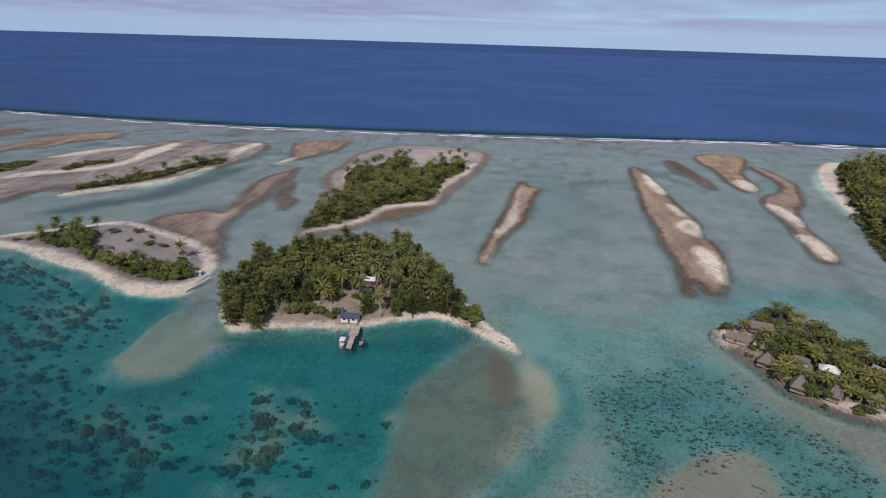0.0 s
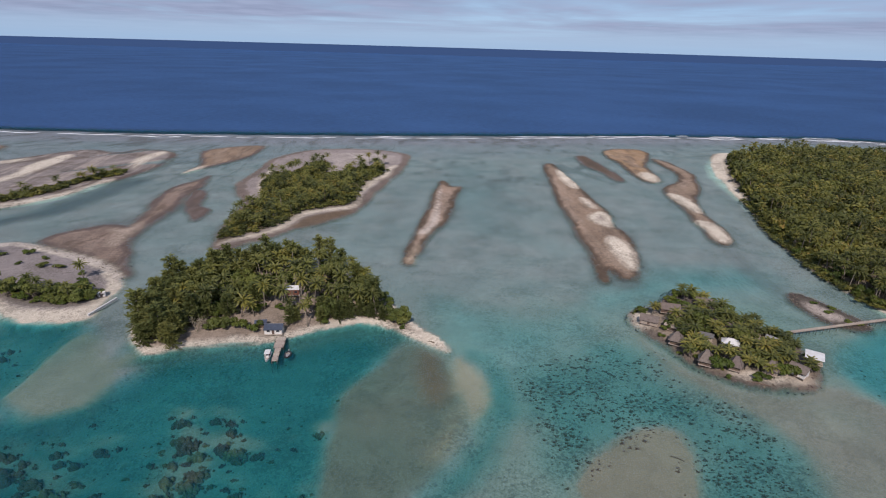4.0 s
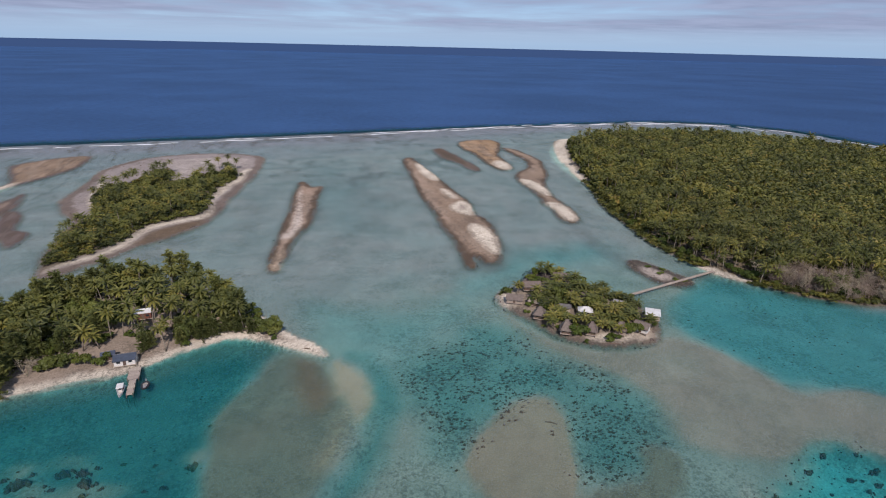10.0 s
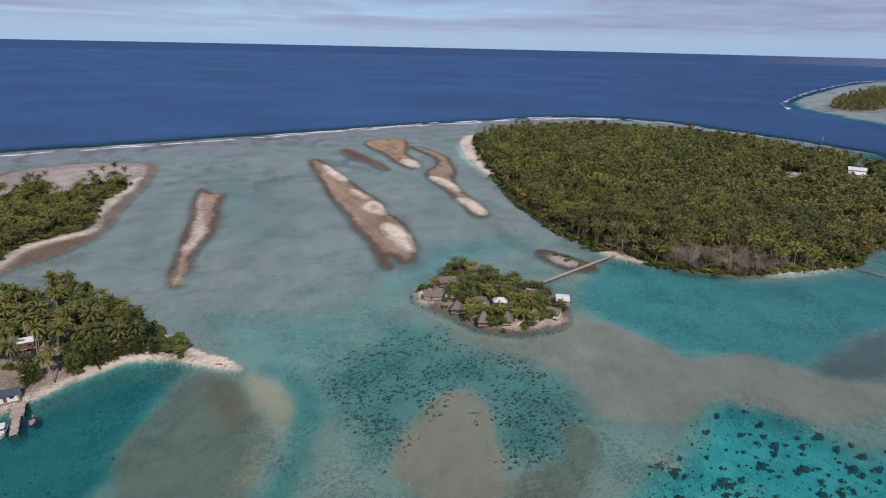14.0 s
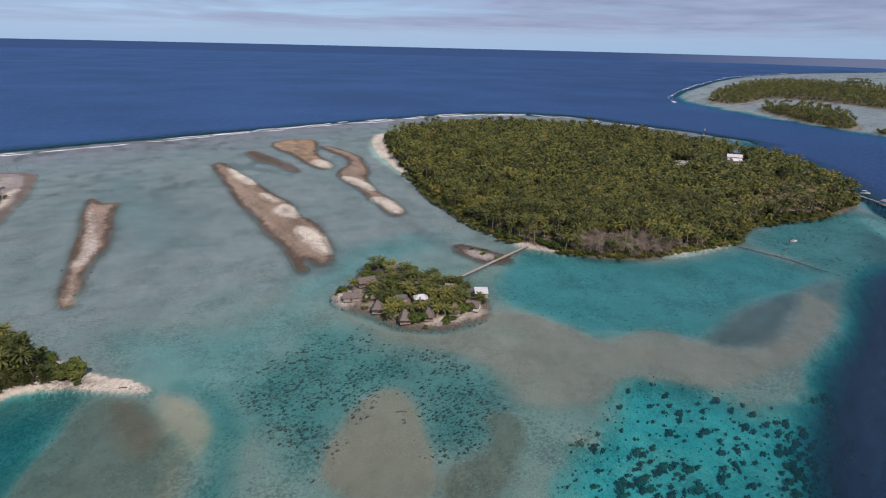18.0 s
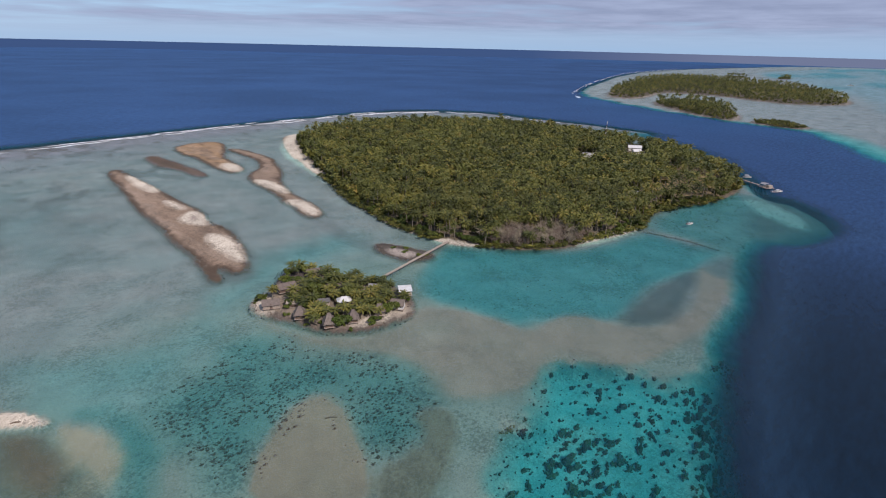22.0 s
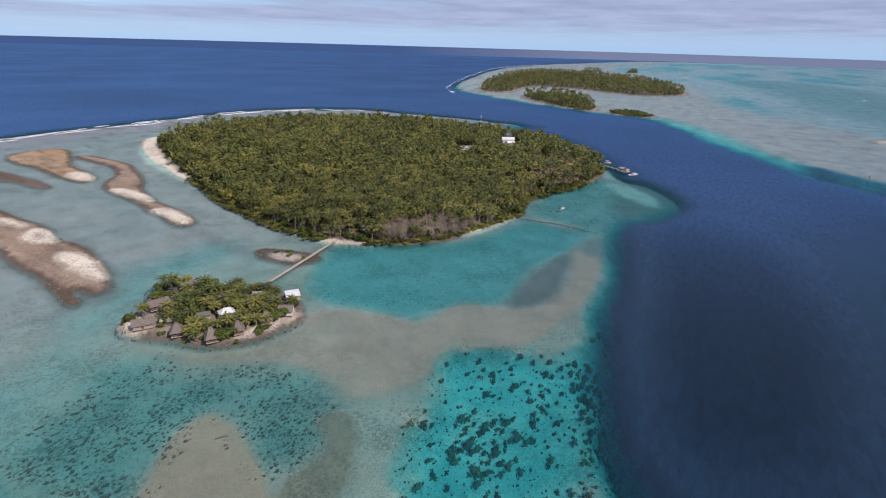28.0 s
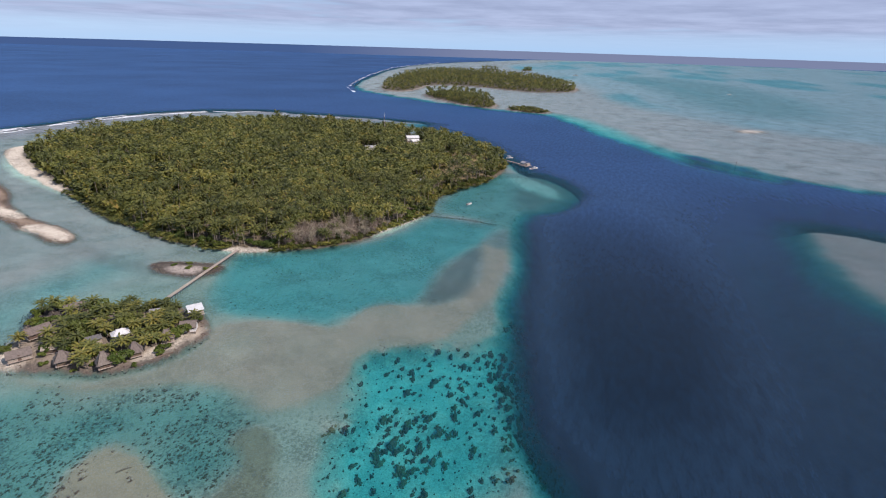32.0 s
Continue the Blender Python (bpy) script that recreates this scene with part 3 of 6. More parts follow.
def surface(name, base, dark, size=1.0, rough=0.8, bump=0.3, metal=0.0, spread=0.12, islands=False, coat=0.0):
    """A worn surface: two tones at two scales, a little relief, and a different shade for each piece."""
    m, n = material(name)
    co = n("ShaderNodeTexCoord").outputs["Object"]
    a = n("ShaderNodeTexNoise", {"Vector": co, "Scale": 1.3 / size, "Detail": 6.0, "Roughness": 0.6}).outputs[0]
    b = n("ShaderNodeTexNoise", {"Vector": co, "Scale": 9.0 / size, "Detail": 4.0, "Roughness": 0.7}).outputs[0]
    mix = n("ShaderNodeMath", {0: b, 1: 0.45, 2: a}, operation="MULTIPLY_ADD").outputs[0]
    col = ramp(n, mix, [(0.45, dark), (0.95, base)])
    rnd = n("ShaderNodeNewGeometry").outputs["Random Per Island"] if islands else n("ShaderNodeObjectInfo").outputs["Random"]
    val = n("ShaderNodeMapRange", {0: rnd, 3: 1 - spread, 4: 1 + spread}).outputs[0]
    hue = n("ShaderNodeMapRange", {0: rnd, 3: 0.5 - spread * 0.12, 4: 0.5 + spread * 0.12}).outputs[0]
    col = n("ShaderNodeHueSaturation", {"Color": col, "Value": val, "Hue": hue}).outputs[0]
    bp = n("ShaderNodeBump", {"Height": mix, "Strength": bump, "Distance": 0.05 * size}).outputs[0]
    bsdf = n("ShaderNodeBsdfPrincipled", {"Base Color": col, "Roughness": rough, "Metallic": metal, "Normal": bp, "Coat Weight": coat})
    n("ShaderNodeOutputMaterial", {0: bsdf.outputs[0]})
    return m


def ground_material():
    m, n = material("coral_sand_ground")
    tone = n("ShaderNodeAttribute", attribute_name="tone").outputs["Color"]
    co = n("ShaderNodeNewGeometry").outputs["Position"]
    a = n("ShaderNodeTexNoise", {"Vector": co, "Scale": 0.35, "Detail": 8.0, "Roughness": 0.65}).outputs[0]
    b = n("ShaderNodeTexNoise", {"Vector": co, "Scale": 2.2, "Detail": 5.0, "Roughness": 0.7}).outputs[0]
    va = n("ShaderNodeMapRange", {0: a, 1: 0.25, 2: 0.75, 3: 0.80, 4: 1.18}).outputs[0]
    vb = n("ShaderNodeMapRange", {0: b, 1: 0.28, 2: 0.72, 3: 0.66, 4: 1.34}).outputs[0]
    v = n("ShaderNodeMath", {0: va, 1: vb}, operation="MULTIPLY").outputs[0]
    dry = n("ShaderNodeMapRange", {0: n("ShaderNodeSeparateXYZ", {0: co}).outputs["Z"], 1: -0.5, 2: 0.1, 3: 0.3, 4: 1.0}).outputs[0]
    v = n("ShaderNodeMixRGB", {0: dry, 1: vb, 2: v}).outputs[0]
    col = n("ShaderNodeHueSaturation", {"Color": tone, "Value": v}).outputs[0]
    # dark specks of weed and rubble, thicker in some places, and a few pale shell flecks
    lots = n("ShaderNodeTexNoise", {"Vector": co, "Scale": 0.045, "Detail": 4.0, "Roughness": 0.6}).outputs[0]
    speck = n("ShaderNodeTexNoise", {"Vector": co, "Scale": 0.95, "Detail": 3.0, "Roughness": 0.65, "Distortion": 0.6}).outputs[0]
    both = n("ShaderNodeMath", {0: lots, 1: 0.75, 2: speck}, operation="MULTIPLY_ADD").outputs[0]
    dark = ramp(n, both, [(0.89, (0, 0, 0)), (0.99, (0.6, 0.6, 0.6))])
    dark = n("ShaderNodeMath", {0: dark, 1: n("ShaderNodeAttribute", attribute_name="weed").outputs["Fac"]}, operation="MULTIPLY").outputs[0]
    col = n("ShaderNodeMixRGB", {0: dark, 1: col, 2: (0.055, 0.048, 0.04, 1)}).outputs[0]
    # combed drifts of pale shell and brown crust over the bare flats and bars
    comb = n("ShaderNodeMapping", {"Vector": co, "Rotation": (0, 0, 0.55), "Scale": (0.15, 0.013, 1.0)}).outputs[0]
    drift = n("ShaderNodeTexNoise", {"Vector": comb, "Scale": 1.0, "Detail": 6.0, "Roughness": 0.62, "Distortion": 0.5}).outputs[0]
    bare = n("ShaderNodeAttribute", attribute_name="bare").outputs["Fac"]
    lighter = n("ShaderNodeMath", {0: ramp(n, drift, [(0.54, (0, 0, 0)), (0.62, (0.9, 0.9, 0.9))]), 1: bare}, operation="MULTIPLY").outputs[0]
    darker = n("ShaderNodeMath", {0: ramp(n, drift, [(0.38, (0.9, 0.9, 0.9)), (0.46, (0, 0, 0))]), 1: bare}, operation="MULTIPLY").outputs[0]
    col = n("ShaderNodeMixRGB", {0: lighter, 1: col, 2: (0.40, 0.345, 0.295, 1)}).outputs[0]
    col = n("ShaderNodeMixRGB", {0: darker, 1: col, 2: (0.085, 0.062, 0.045, 1)}).outputs[0]
    fleck = n("ShaderNodeTexNoise", {"Vector": co, "Scale": 1.7, "Detail": 2.0, "Roughness": 0.5}).outputs[0]
    pale = ramp(n, fleck, [(0.66, (0, 0, 0)), (0.74, (0.5, 0.5, 0.5))])
    col = n("ShaderNodeMixRGB", {0: pale, 1: col, 2: n("ShaderNodeMixRGB", {0: 0.5, 1: col, 2: (0.5, 0.46, 0.40, 1)}).outputs[0]}).outputs[0]
    bp = n("ShaderNodeBump", {"Height": v, "Strength": 0.5, "Distance": 0.3}).outputs[0]
    bsdf = n("ShaderNodeBsdfPrincipled", {"Base Color": col, "Roughness": 0.92, "Diffuse Roughness": 1.0, "Specular IOR Level": 0.2, "Normal": bp})
    n("ShaderNodeOutputMaterial", {0: bsdf.outputs[0]})
    return m


def water_material():
    """Clear sea water: the bottom shows through, tinted by the depth under each place; deep water scatters blue."""
    m, n = material("sea_water")
    depth = n("ShaderNodeAttribute", attribute_name="depth").outputs["Fac"]
    co = n("ShaderNodeNewGeometry").outputs["Position"]
    tint = n("ShaderNodeCombineColor", {i: n("ShaderNodeMath", {0: k, 1: depth}, operation="POWER").outputs[0] for i, k in enumerate(WATER_PASS)}).outputs[0]
    through_ = n("ShaderNodeBsdfTransparent", {0: tint}).outputs[0]
    patch = n("ShaderNodeTexNoise", {"Vector": co, "Scale": 0.004, "Detail": 5.0, "Roughness": 0.55}).outputs[0]
    chop = n("ShaderNodeTexNoise", {"Vector": n("ShaderNodeVectorMath", {0: co, 1: (0.6, 1.5, 1)}, operation="MULTIPLY").outputs[0],
                                    "Scale": 0.12, "Detail": 7.0, "Roughness": 0.62}).outputs[0]
    fine = n("ShaderNodeTexNoise", {"Vector": co, "Scale": 0.9, "Detail": 5.0, "Roughness": 0.6}).outputs[0]
    deep = ramp(n, patch, [(0.35, WATER_DEEP), (0.68, WATER_DEEP2)])
    far_down = n("ShaderNodeMapRange", {0: depth, 1: 27.0, 2: 46.0}).outputs[0]
    deep = n("ShaderNodeMixRGB", {0: far_down, 1: deep, 2: (*WATER_ABYSS, 1)}).outputs[0]
    near = n("ShaderNodeMapRange", {0: depth, 1: 2.0, 2: 14.0}).outputs[0]
    # lighter blue with distance: the ocean's own tone plus painted sky sheen
    far_sea_sheen = n("ShaderNodeAttribute", attribute_name="far_sea_sheen").outputs["Fac"]
    deep = n("ShaderNodeMixRGB", {0: far_sea_sheen, 1: deep, 2: ramp(n, patch, [(0.36, tuple(0.88 * c for c in WATER_OCEAN)), (0.64, tuple(1.13 * c for c in WATER_OCEAN))])}).outputs[0]
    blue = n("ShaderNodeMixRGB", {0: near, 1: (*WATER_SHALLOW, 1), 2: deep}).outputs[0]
    ripple = n("ShaderNodeTexNoise", {"Vector": n("ShaderNodeMapping", {"Vector": co, "Rotation": (0, 0, 0.5), "Scale": (0.5, 1.6, 1.0)}).outputs[0], "Scale": 0.22, "Detail": 7.0, "Roughness": 0.75}).outputs[0]
    # wavelet sheen and trough shade are painted into the blue by this noise
    val = n("ShaderNodeMapRange", {0: ripple, 1: 0.3, 2: 0.7, 3: 0.68, 4: 1.32}).outputs[0]
    blue = n("ShaderNodeHueSaturation", {"Color": blue, "Value": val}).outputs[0]
    wave = n("ShaderNodeMath", {0: fine, 1: 0.25, 2: ripple}, operation="MULTIPLY_ADD").outputs[0]
    bp = n("ShaderNodeBump", {"Height": wave, "Strength": 0.5, "Distance": 0.6}).outputs[0]
    scatter = n("ShaderNodeBsdfDiffuse", {0: blue, "Roughness": 1.0, "Normal": bp}).outputs[0]
    k = n("ShaderNodeMath", {0: WATER_CLEAR, 1: depth}, operation="POWER").outputs[0]
    fac = n("ShaderNodeMath", {0: 1.0, 1: k}, operation="SUBTRACT").outputs[0]
    body = n("ShaderNodeMixShader", {0: fac, 1: through_, 2: scatter}).outputs[0]
    fres = n("ShaderNodeFresnel", {0: 1.33, "Normal": bp}).outputs[0]
    fres = n("ShaderNodeMath", {0: fres, 1: 0.5}, operation="MULTIPLY").outputs[0]
    fres = n("ShaderNodeMath", {0: fres, 1: WATER_GLOSS}, operation="MINIMUM").outputs[0]
    gloss = n("ShaderNodeBsdfGlossy", {0: (1, 1, 1, 1), "Roughness": 0.22, "Normal": bp}).outputs[0]
    out = n("ShaderNodeMixShader", {0: fres, 1: body, 2: gloss}).outputs[0]
    n("ShaderNodeOutputMaterial", {0: out})
    return m


WATER_PASS = (0.70, 0.945, 0.958)
WATER_CLEAR = 0.964
WATER_SHALLOW, WATER_DEEP, WATER_DEEP2 = (0.003, 0.125, 0.18), (0.013, 0.041, 0.082), (0.023, 0.056, 0.102)
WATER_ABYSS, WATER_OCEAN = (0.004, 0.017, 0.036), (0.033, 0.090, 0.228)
WATER_GLOSS = 0.055

# ------------------------------------------------------------------ ground and water
XS = spaced(-5600, 5600, -230, 330, 1.4, 1.024)
YS = spaced(-2600, 5600, 20, 500, 1.4, 1.022)
GX, GY = np.meshgrid(XS, YS)
HEIGHT, TONE, WEED, BARE = terrain(GX, GY)
ground = tagged(sheet("ground", XS, YS, HEIGHT, {"tone": TONE, "weed": WEED, "bare": BARE}), "pale coral sand and grey rubble of a low atoll reef", "ground", kind="structure")
ground.data.materials.append(ground_material())


def height_at(px, py):
    """Height of the ground sheet at single places, by its grid."""
    px, py = np.atleast_1d(np.asarray(px, float)), np.atleast_1d(np.asarray(py, float))
    i = np.clip(np.searchsorted(XS, px) - 1, 0, len(XS) - 2)
    j = np.clip(np.searchsorted(YS, py) - 1, 0, len(YS) - 2)
    u, v = (px - XS[i]) / (XS[i + 1] - XS[i]), (py - YS[j]) / (YS[j + 1] - YS[j])
    return (HEIGHT[j, i] * (1 - u) + HEIGHT[j, i + 1] * u) * (1 - v) + (HEIGHT[j + 1, i] * (1 - u) + HEIGHT[j + 1, i + 1] * u) * v

# ------------------------------------------------------------------ building blocks
rng = random.Random(7)


class Shape:
    """Gathers corners and faces for one mesh."""

    def __init__(self):
        self.v, self.f = [], []

    def add(self, verts, faces, m=None):
        k = len(self.v)
        self.v += [tuple(m @ Vector(p)) for p in verts] if m else [tuple(p) for p in verts]
        self.f += [tuple(i + k for i in q) for q in faces]
        return self

    def box(self, sx, sy, sz, m=None, bevel=0.0):
        """A box with its base centred on the origin; the bevel takes off its upright and upper edges."""
        x, y = sx / 2, sy / 2
        if bevel <= 0:
            vs = [(-x, -y, 0), (x, -y, 0), (x, y, 0), (-x, y, 0), (-x, -y, sz), (x, -y, sz), (x, y, sz), (-x, y, sz)]
            fs = [(3, 2, 1, 0), (4, 5, 6, 7), (0, 1, 5, 4), (1, 2, 6, 5), (2, 3, 7, 6), (3, 0, 4, 7)]
            return self.add(vs, fs, m)
        b = bevel
        ring = [(-x + b, -y), (x - b, -y), (x, -y + b), (x, y - b), (x - b, y), (-x + b, y), (-x, y - b), (-x, -y + b)]
        vs = [(px, py, 0) for px, py in ring] + [(px, py, sz - b) for px, py in ring]
        vs += [(px * (1 - b / x), py * (1 - b / y), sz) for px, py in ring]
        fs = [tuple(range(7, -1, -1)), tuple(range(16, 24))]
        for r in (0, 8):
            fs += [(r + i, r + (i + 1) % 8, r + 8 + (i + 1) % 8, r + 8 + i) for i in range(8)]
        return self.add(vs, fs, m)

    def tube(self, pts, radii, sides=6, cap=True):
        k = len(self.v)
        pts = [Vector(p) for p in pts]
        for i, p in enumerate(pts):
            d = (pts[min(i + 1, len(pts) - 1)] - pts[max(i - 1, 0)]).normalized()
            a = d.orthogonal().normalized() if abs(d.z) < 0.9 else Vector((1, 0, 0)).cross(d).normalized()
            b = d.cross(a)
            for s in range(sides):
                t = 2 * math.pi * s / sides
                self.v.append(tuple(p + (a * math.cos(t) + b * math.sin(t)) * radii[i]))
        for i in range(len(pts) - 1):
            for s in range(sides):
                q, r = k + i * sides + s, k + i * sides + (s + 1) % sides
                self.f.append((q, r, r + sides, q + sides))
        if cap:
            self.f.append(tuple(k + s for s in range(sides - 1, -1, -1)))
            self.f.append(tuple(k + (len(pts) - 1) * sides + s for s in range(sides)))
        return self

    def mesh(self, name, mat, smooth=False):
        me = bpy.data.meshes.new(name)
        me.from_pydata(self.v, [], self.f)
        me.materials.append(mat)
        if smooth:
            me.polygons.foreach_set("use_smooth", np.ones(len(me.polygons), bool))
        me.update()
        return me


def part(name, shape, mat, parent, label="", m=None, smooth=False):
    me = shape.mesh(name, mat, smooth) if isinstance(shape, Shape) else shape
    ob = new(name, me)
    ob.parent = parent
    if m is not None:
        ob.matrix_basis = m
    return tagged(ob, label)


def thing(name, label, category, group="", kind="", m=None):
    ob = new(name)
    ob.empty_display_size = 0.5
    if m is not None:
        ob.matrix_basis = m
    return tagged(ob, label, category, group, kind)


def cloud_mesh(name, verts, faces, mat, shade=None, smooth=False):
    """A large mesh out of arrays: triangles only."""
    me = bpy.data.meshes.new(name)
    verts, faces = np.asarray(verts, np.float32), np.asarray(faces, np.int32)
    me.vertices.add(len(verts))
    me.vertices.foreach_set("co", verts.ravel())
    me.loops.add(faces.size)
    me.loops.foreach_set("vertex_index", faces.ravel())
    me.polygons.add(len(faces))
    me.polygons.foreach_set("loop_start", np.arange(len(faces), dtype=np.int32) * 3)
    if smooth:
        me.polygons.foreach_set("use_smooth", np.ones(len(faces), bool))
    if shade is not None:
        a = me.attributes.new("shade", "FLOAT", "POINT")
        a.data.foreach_set("value", np.asarray(shade, np.float32))
    me.materials.append(mat)
    me.update(calc_edges=True)
    return me


def gather(kinds, places, name, mat):
    """Joins many copies of a few small triangle meshes into one: places are rows (kind, x, y, z, turn, size, tall, shade)."""
    vs, fs, sh, base = [], [], [], 0
    for kind, x, y, z, turn, size, tall, shade in places:
        v, f = kinds[int(kind)]
        c, s = math.cos(turn) * size, math.sin(turn) * size
        vs.append(np.stack([v[:, 0] * c - v[:, 1] * s + x, v[:, 0] * s + v[:, 1] * c + y, v[:, 2] * size * tall + z], 1))
        fs.append(f + base)
        sh.append(np.full(len(v), shade))
        base += len(v)
    return cloud_mesh(name, np.concatenate(vs), np.concatenate(fs), mat, np.concatenate(sh))


def leaf_material(name, stops, through_light=0.3, rough=0.55):
    m, n = material(name)
    rnd = n("ShaderNodeObjectInfo").outputs["Random"]
    shade = n("ShaderNodeAttribute", attribute_name="shade").outputs["Fac"]
    leaf = n("ShaderNodeNewGeometry").outputs["Random Per Island"]
    k = n("ShaderNodeMath", {0: rnd, 1: shade}, operation="ADD").outputs[0]
    k = n("ShaderNodeMath", {0: k, 1: 1.0}, operation="MODULO").outputs[0]
    k = n("ShaderNodeMath", {0: leaf, 1: 0.35, 2: n("ShaderNodeMath", {0: k, 1: 0.65}, operation="MULTIPLY").outputs[0]}, operation="MULTIPLY_ADD").outputs[0]
    col = ramp(n, k, stops)
    co = n("ShaderNodeNewGeometry").outputs["Position"]
    big = n("ShaderNodeTexNoise", {"Vector": co, "Scale": 0.03, "Detail": 3.0}).outputs[0]
    val = n("ShaderNodeMapRange", {0: big, 1: 0.3, 2: 0.7, 3: 0.78, 4: 1.2}).outputs[0]
    col = n("ShaderNodeHueSaturation", {"Color": col, "Value": val}).outputs[0]
    bsdf = n("ShaderNodeBsdfPrincipled", {"Base Color": col, "Roughness": rough, "Specular IOR Level": 0.35}).outputs[0]
    tr = n("ShaderNodeBsdfTranslucent", {0: col}).outputs[0]
    n("ShaderNodeOutputMaterial", {0: n("ShaderNodeMixShader", {0: through_light, 1: bsdf, 2: tr}).outputs[0]})
    return m


PALM_LEAF = leaf_material("palm_leaf", [(0.0, (0.036, 0.050, 0.016)), (0.35, (0.09, 0.10, 0.024)), (0.65, (0.148, 0.156, 0.036)), (0.9, (0.245, 0.215, 0.045)), (1.0, (0.33, 0.22, 0.07))])
TREE_LEAF = leaf_material("broad_leaf", [(0.0, (0.066, 0.086, 0.022)), (0.5, (0.128, 0.156, 0.036)), (1.0, (0.205, 0.215, 0.052))])
NEEDLE_LEAF = leaf_material("ironwood_needles", [(0.0, (0.05, 0.066, 0.02)), (0.5, (0.105, 0.122, 0.033)), (1.0, (0.19, 0.19, 0.05))], 0.2, 0.7)
SHRUB_LEAF = leaf_material("shrub_leaf", [(0.0, (0.045, 0.07, 0.012)), (0.5, (0.085, 0.12, 0.018)), (1.0, (0.15, 0.16, 0.03))])
BARK = surface("palm_bark", (0.30, 0.26, 0.21), (0.16, 0.13, 0.10), 0.5)
DEAD_WOOD = surface("bleached_dead_wood", (0.32, 0.26, 0.195), (0.16, 0.125, 0.095), 0.4, spread=0.25)
# near-black noise tone paints the shade between the coral's knobs
CORAL = surface("shaded_brown_coral", (0.17, 0.098, 0.058), (0.012, 0.009, 0.007), 0.55, rough=0.95, bump=0.9, spread=0.3)
STONE = surface("reef_rubble", (0.17, 0.13, 0.105), (0.065, 0.05, 0.04), 0.8, rough=0.9, bump=0.6, islands=True, spread=0.3)
FOAM = surface("sea_foam", (0.80, 0.82, 0.83), (0.50, 0.55, 0.60), 2.0, rough=0.9, bump=0.5, spread=0.03)
THATCH = surface("pandanus_thatch", (0.20, 0.162, 0.14), (0.095, 0.076, 0.066), 0.7, rough=0.95, bump=0.9, spread=0.12)
WOOD = surface("weathered_wood", (0.42, 0.36, 0.30), (0.24, 0.19, 0.15), 0.5, rough=0.85, bump=0.4)
DARK_WOOD = surface("dark_wood", (0.16, 0.11, 0.08), (0.08, 0.055, 0.04), 0.5, rough=0.8)
WHITE = surface("white_paint", (0.70, 0.69, 0.66), (0.52, 0.50, 0.47), 1.2, rough=0.6, bump=0.1, spread=0.05)
WHITE_METAL = surface("white_roof_sheet", (0.66, 0.66, 0.65), (0.48, 0.46, 0.44), 2.0, rough=0.45, bump=0.15, spread=0.04)
GREY_METAL = surface("grey_roof_sheet", (0.34, 0.33, 0.33), (0.20, 0.19, 0.19), 1.5, rough=0.5, bump=0.15)
DARK_SHEET = surface("weathered_dark_sheet", (0.15, 0.14, 0.135), (0.08, 0.075, 0.07), 1.2, rough=0.6, bump=0.15)
BLUE_ROOF = surface("dark_blue_roof_sheet", (0.06, 0.075, 0.11), (0.03, 0.036, 0.055), 1.2, rough=0.45, bump=0.1)
RUBBER = surface("black_rubber", (0.03, 0.03, 0.035), (0.015, 0.015, 0.016), 0.5, rough=0.6)
RED_WOOD = surface("red_brown_paint", (0.20, 0.07, 0.05), (0.10, 0.04, 0.03), 0.6, rough=0.8)
GLASS = surface("dark_window", (0.03, 0.04, 0.05), (0.02, 0.025, 0.03), 1.0, rough=0.1, bump=0.0, spread=0.02)


# ------------------------------------------------------------------ plants
def frond_arrays(seed, fronds, segs, full, length=3.0, wide=0.36):
    """The leaves of one palm crown round the origin: arching fronds with hanging leaflets."""
    r = random.Random(seed)
    v, f = [], []
    for i in range(fronds):
        a = 2.399963 * i + r.uniform(-0.25, 0.25)
        age = i / fronds
        up = radians(76 - 112 * age + r.uniform(-10, 10))
        ln = length * r.uniform(0.85, 1.1) * (0.85 + 0.25 * math.sin(math.pi * min(1, age + 0.2)))
        pts, p, e = [], Vector((0.1 * math.cos(a), 0.1 * math.sin(a), 0)), up
        for s in range(segs + 1):
            pts.append(p.copy())
            p = p + Vector((math.cos(a) * math.cos(e), math.sin(a) * math.cos(e), math.sin(e))) * (ln / segs)
            e -= radians(r.uniform(62, 84)) / segs * (0.7 + 0.6 * s / segs)
        side = Vector((-math.sin(a), math.cos(a), 0))
        for s in range(segs):
            w = wide * (0.5 + 0.95 * math.sin(math.pi * (s + 0.6) / (segs + 0.4))) * r.uniform(0.85, 1.15)
            out = (pts[s + 1] - pts[s]) * 0.55
            drop = Vector((0, 0, -w * r.uniform(0.5, 1.1)))
            for sg in (-1, 1):
                k = len(v)
                tip = pts[s + 1] + out + side * sg * w + drop
                if full:
                    v += [pts[s], pts[s + 1], tip, pts[s] + out * 0.9 + side * sg * w * 0.95 + drop * 0.8]
                    f += [(k, k + 1, k + 2), (k, k + 2, k + 3)]
                else:
                    v += [pts[s], pts[s + 1], tip]
                    f += [(k, k + 1, k + 2)]
    return np.array([tuple(q) for q in v]), np.array(f)


def trunk_points(seed, tall):
    r = random.Random(seed)
    a, lean = r.uniform(0, 6.28), r.uniform(0.3, 1.7)
    return [(math.cos(a) * lean * (t ** 1.7), math.sin(a) * lean * (t ** 1.7), tall * t) for t in (0, 0.3, 0.65, 1.0)]


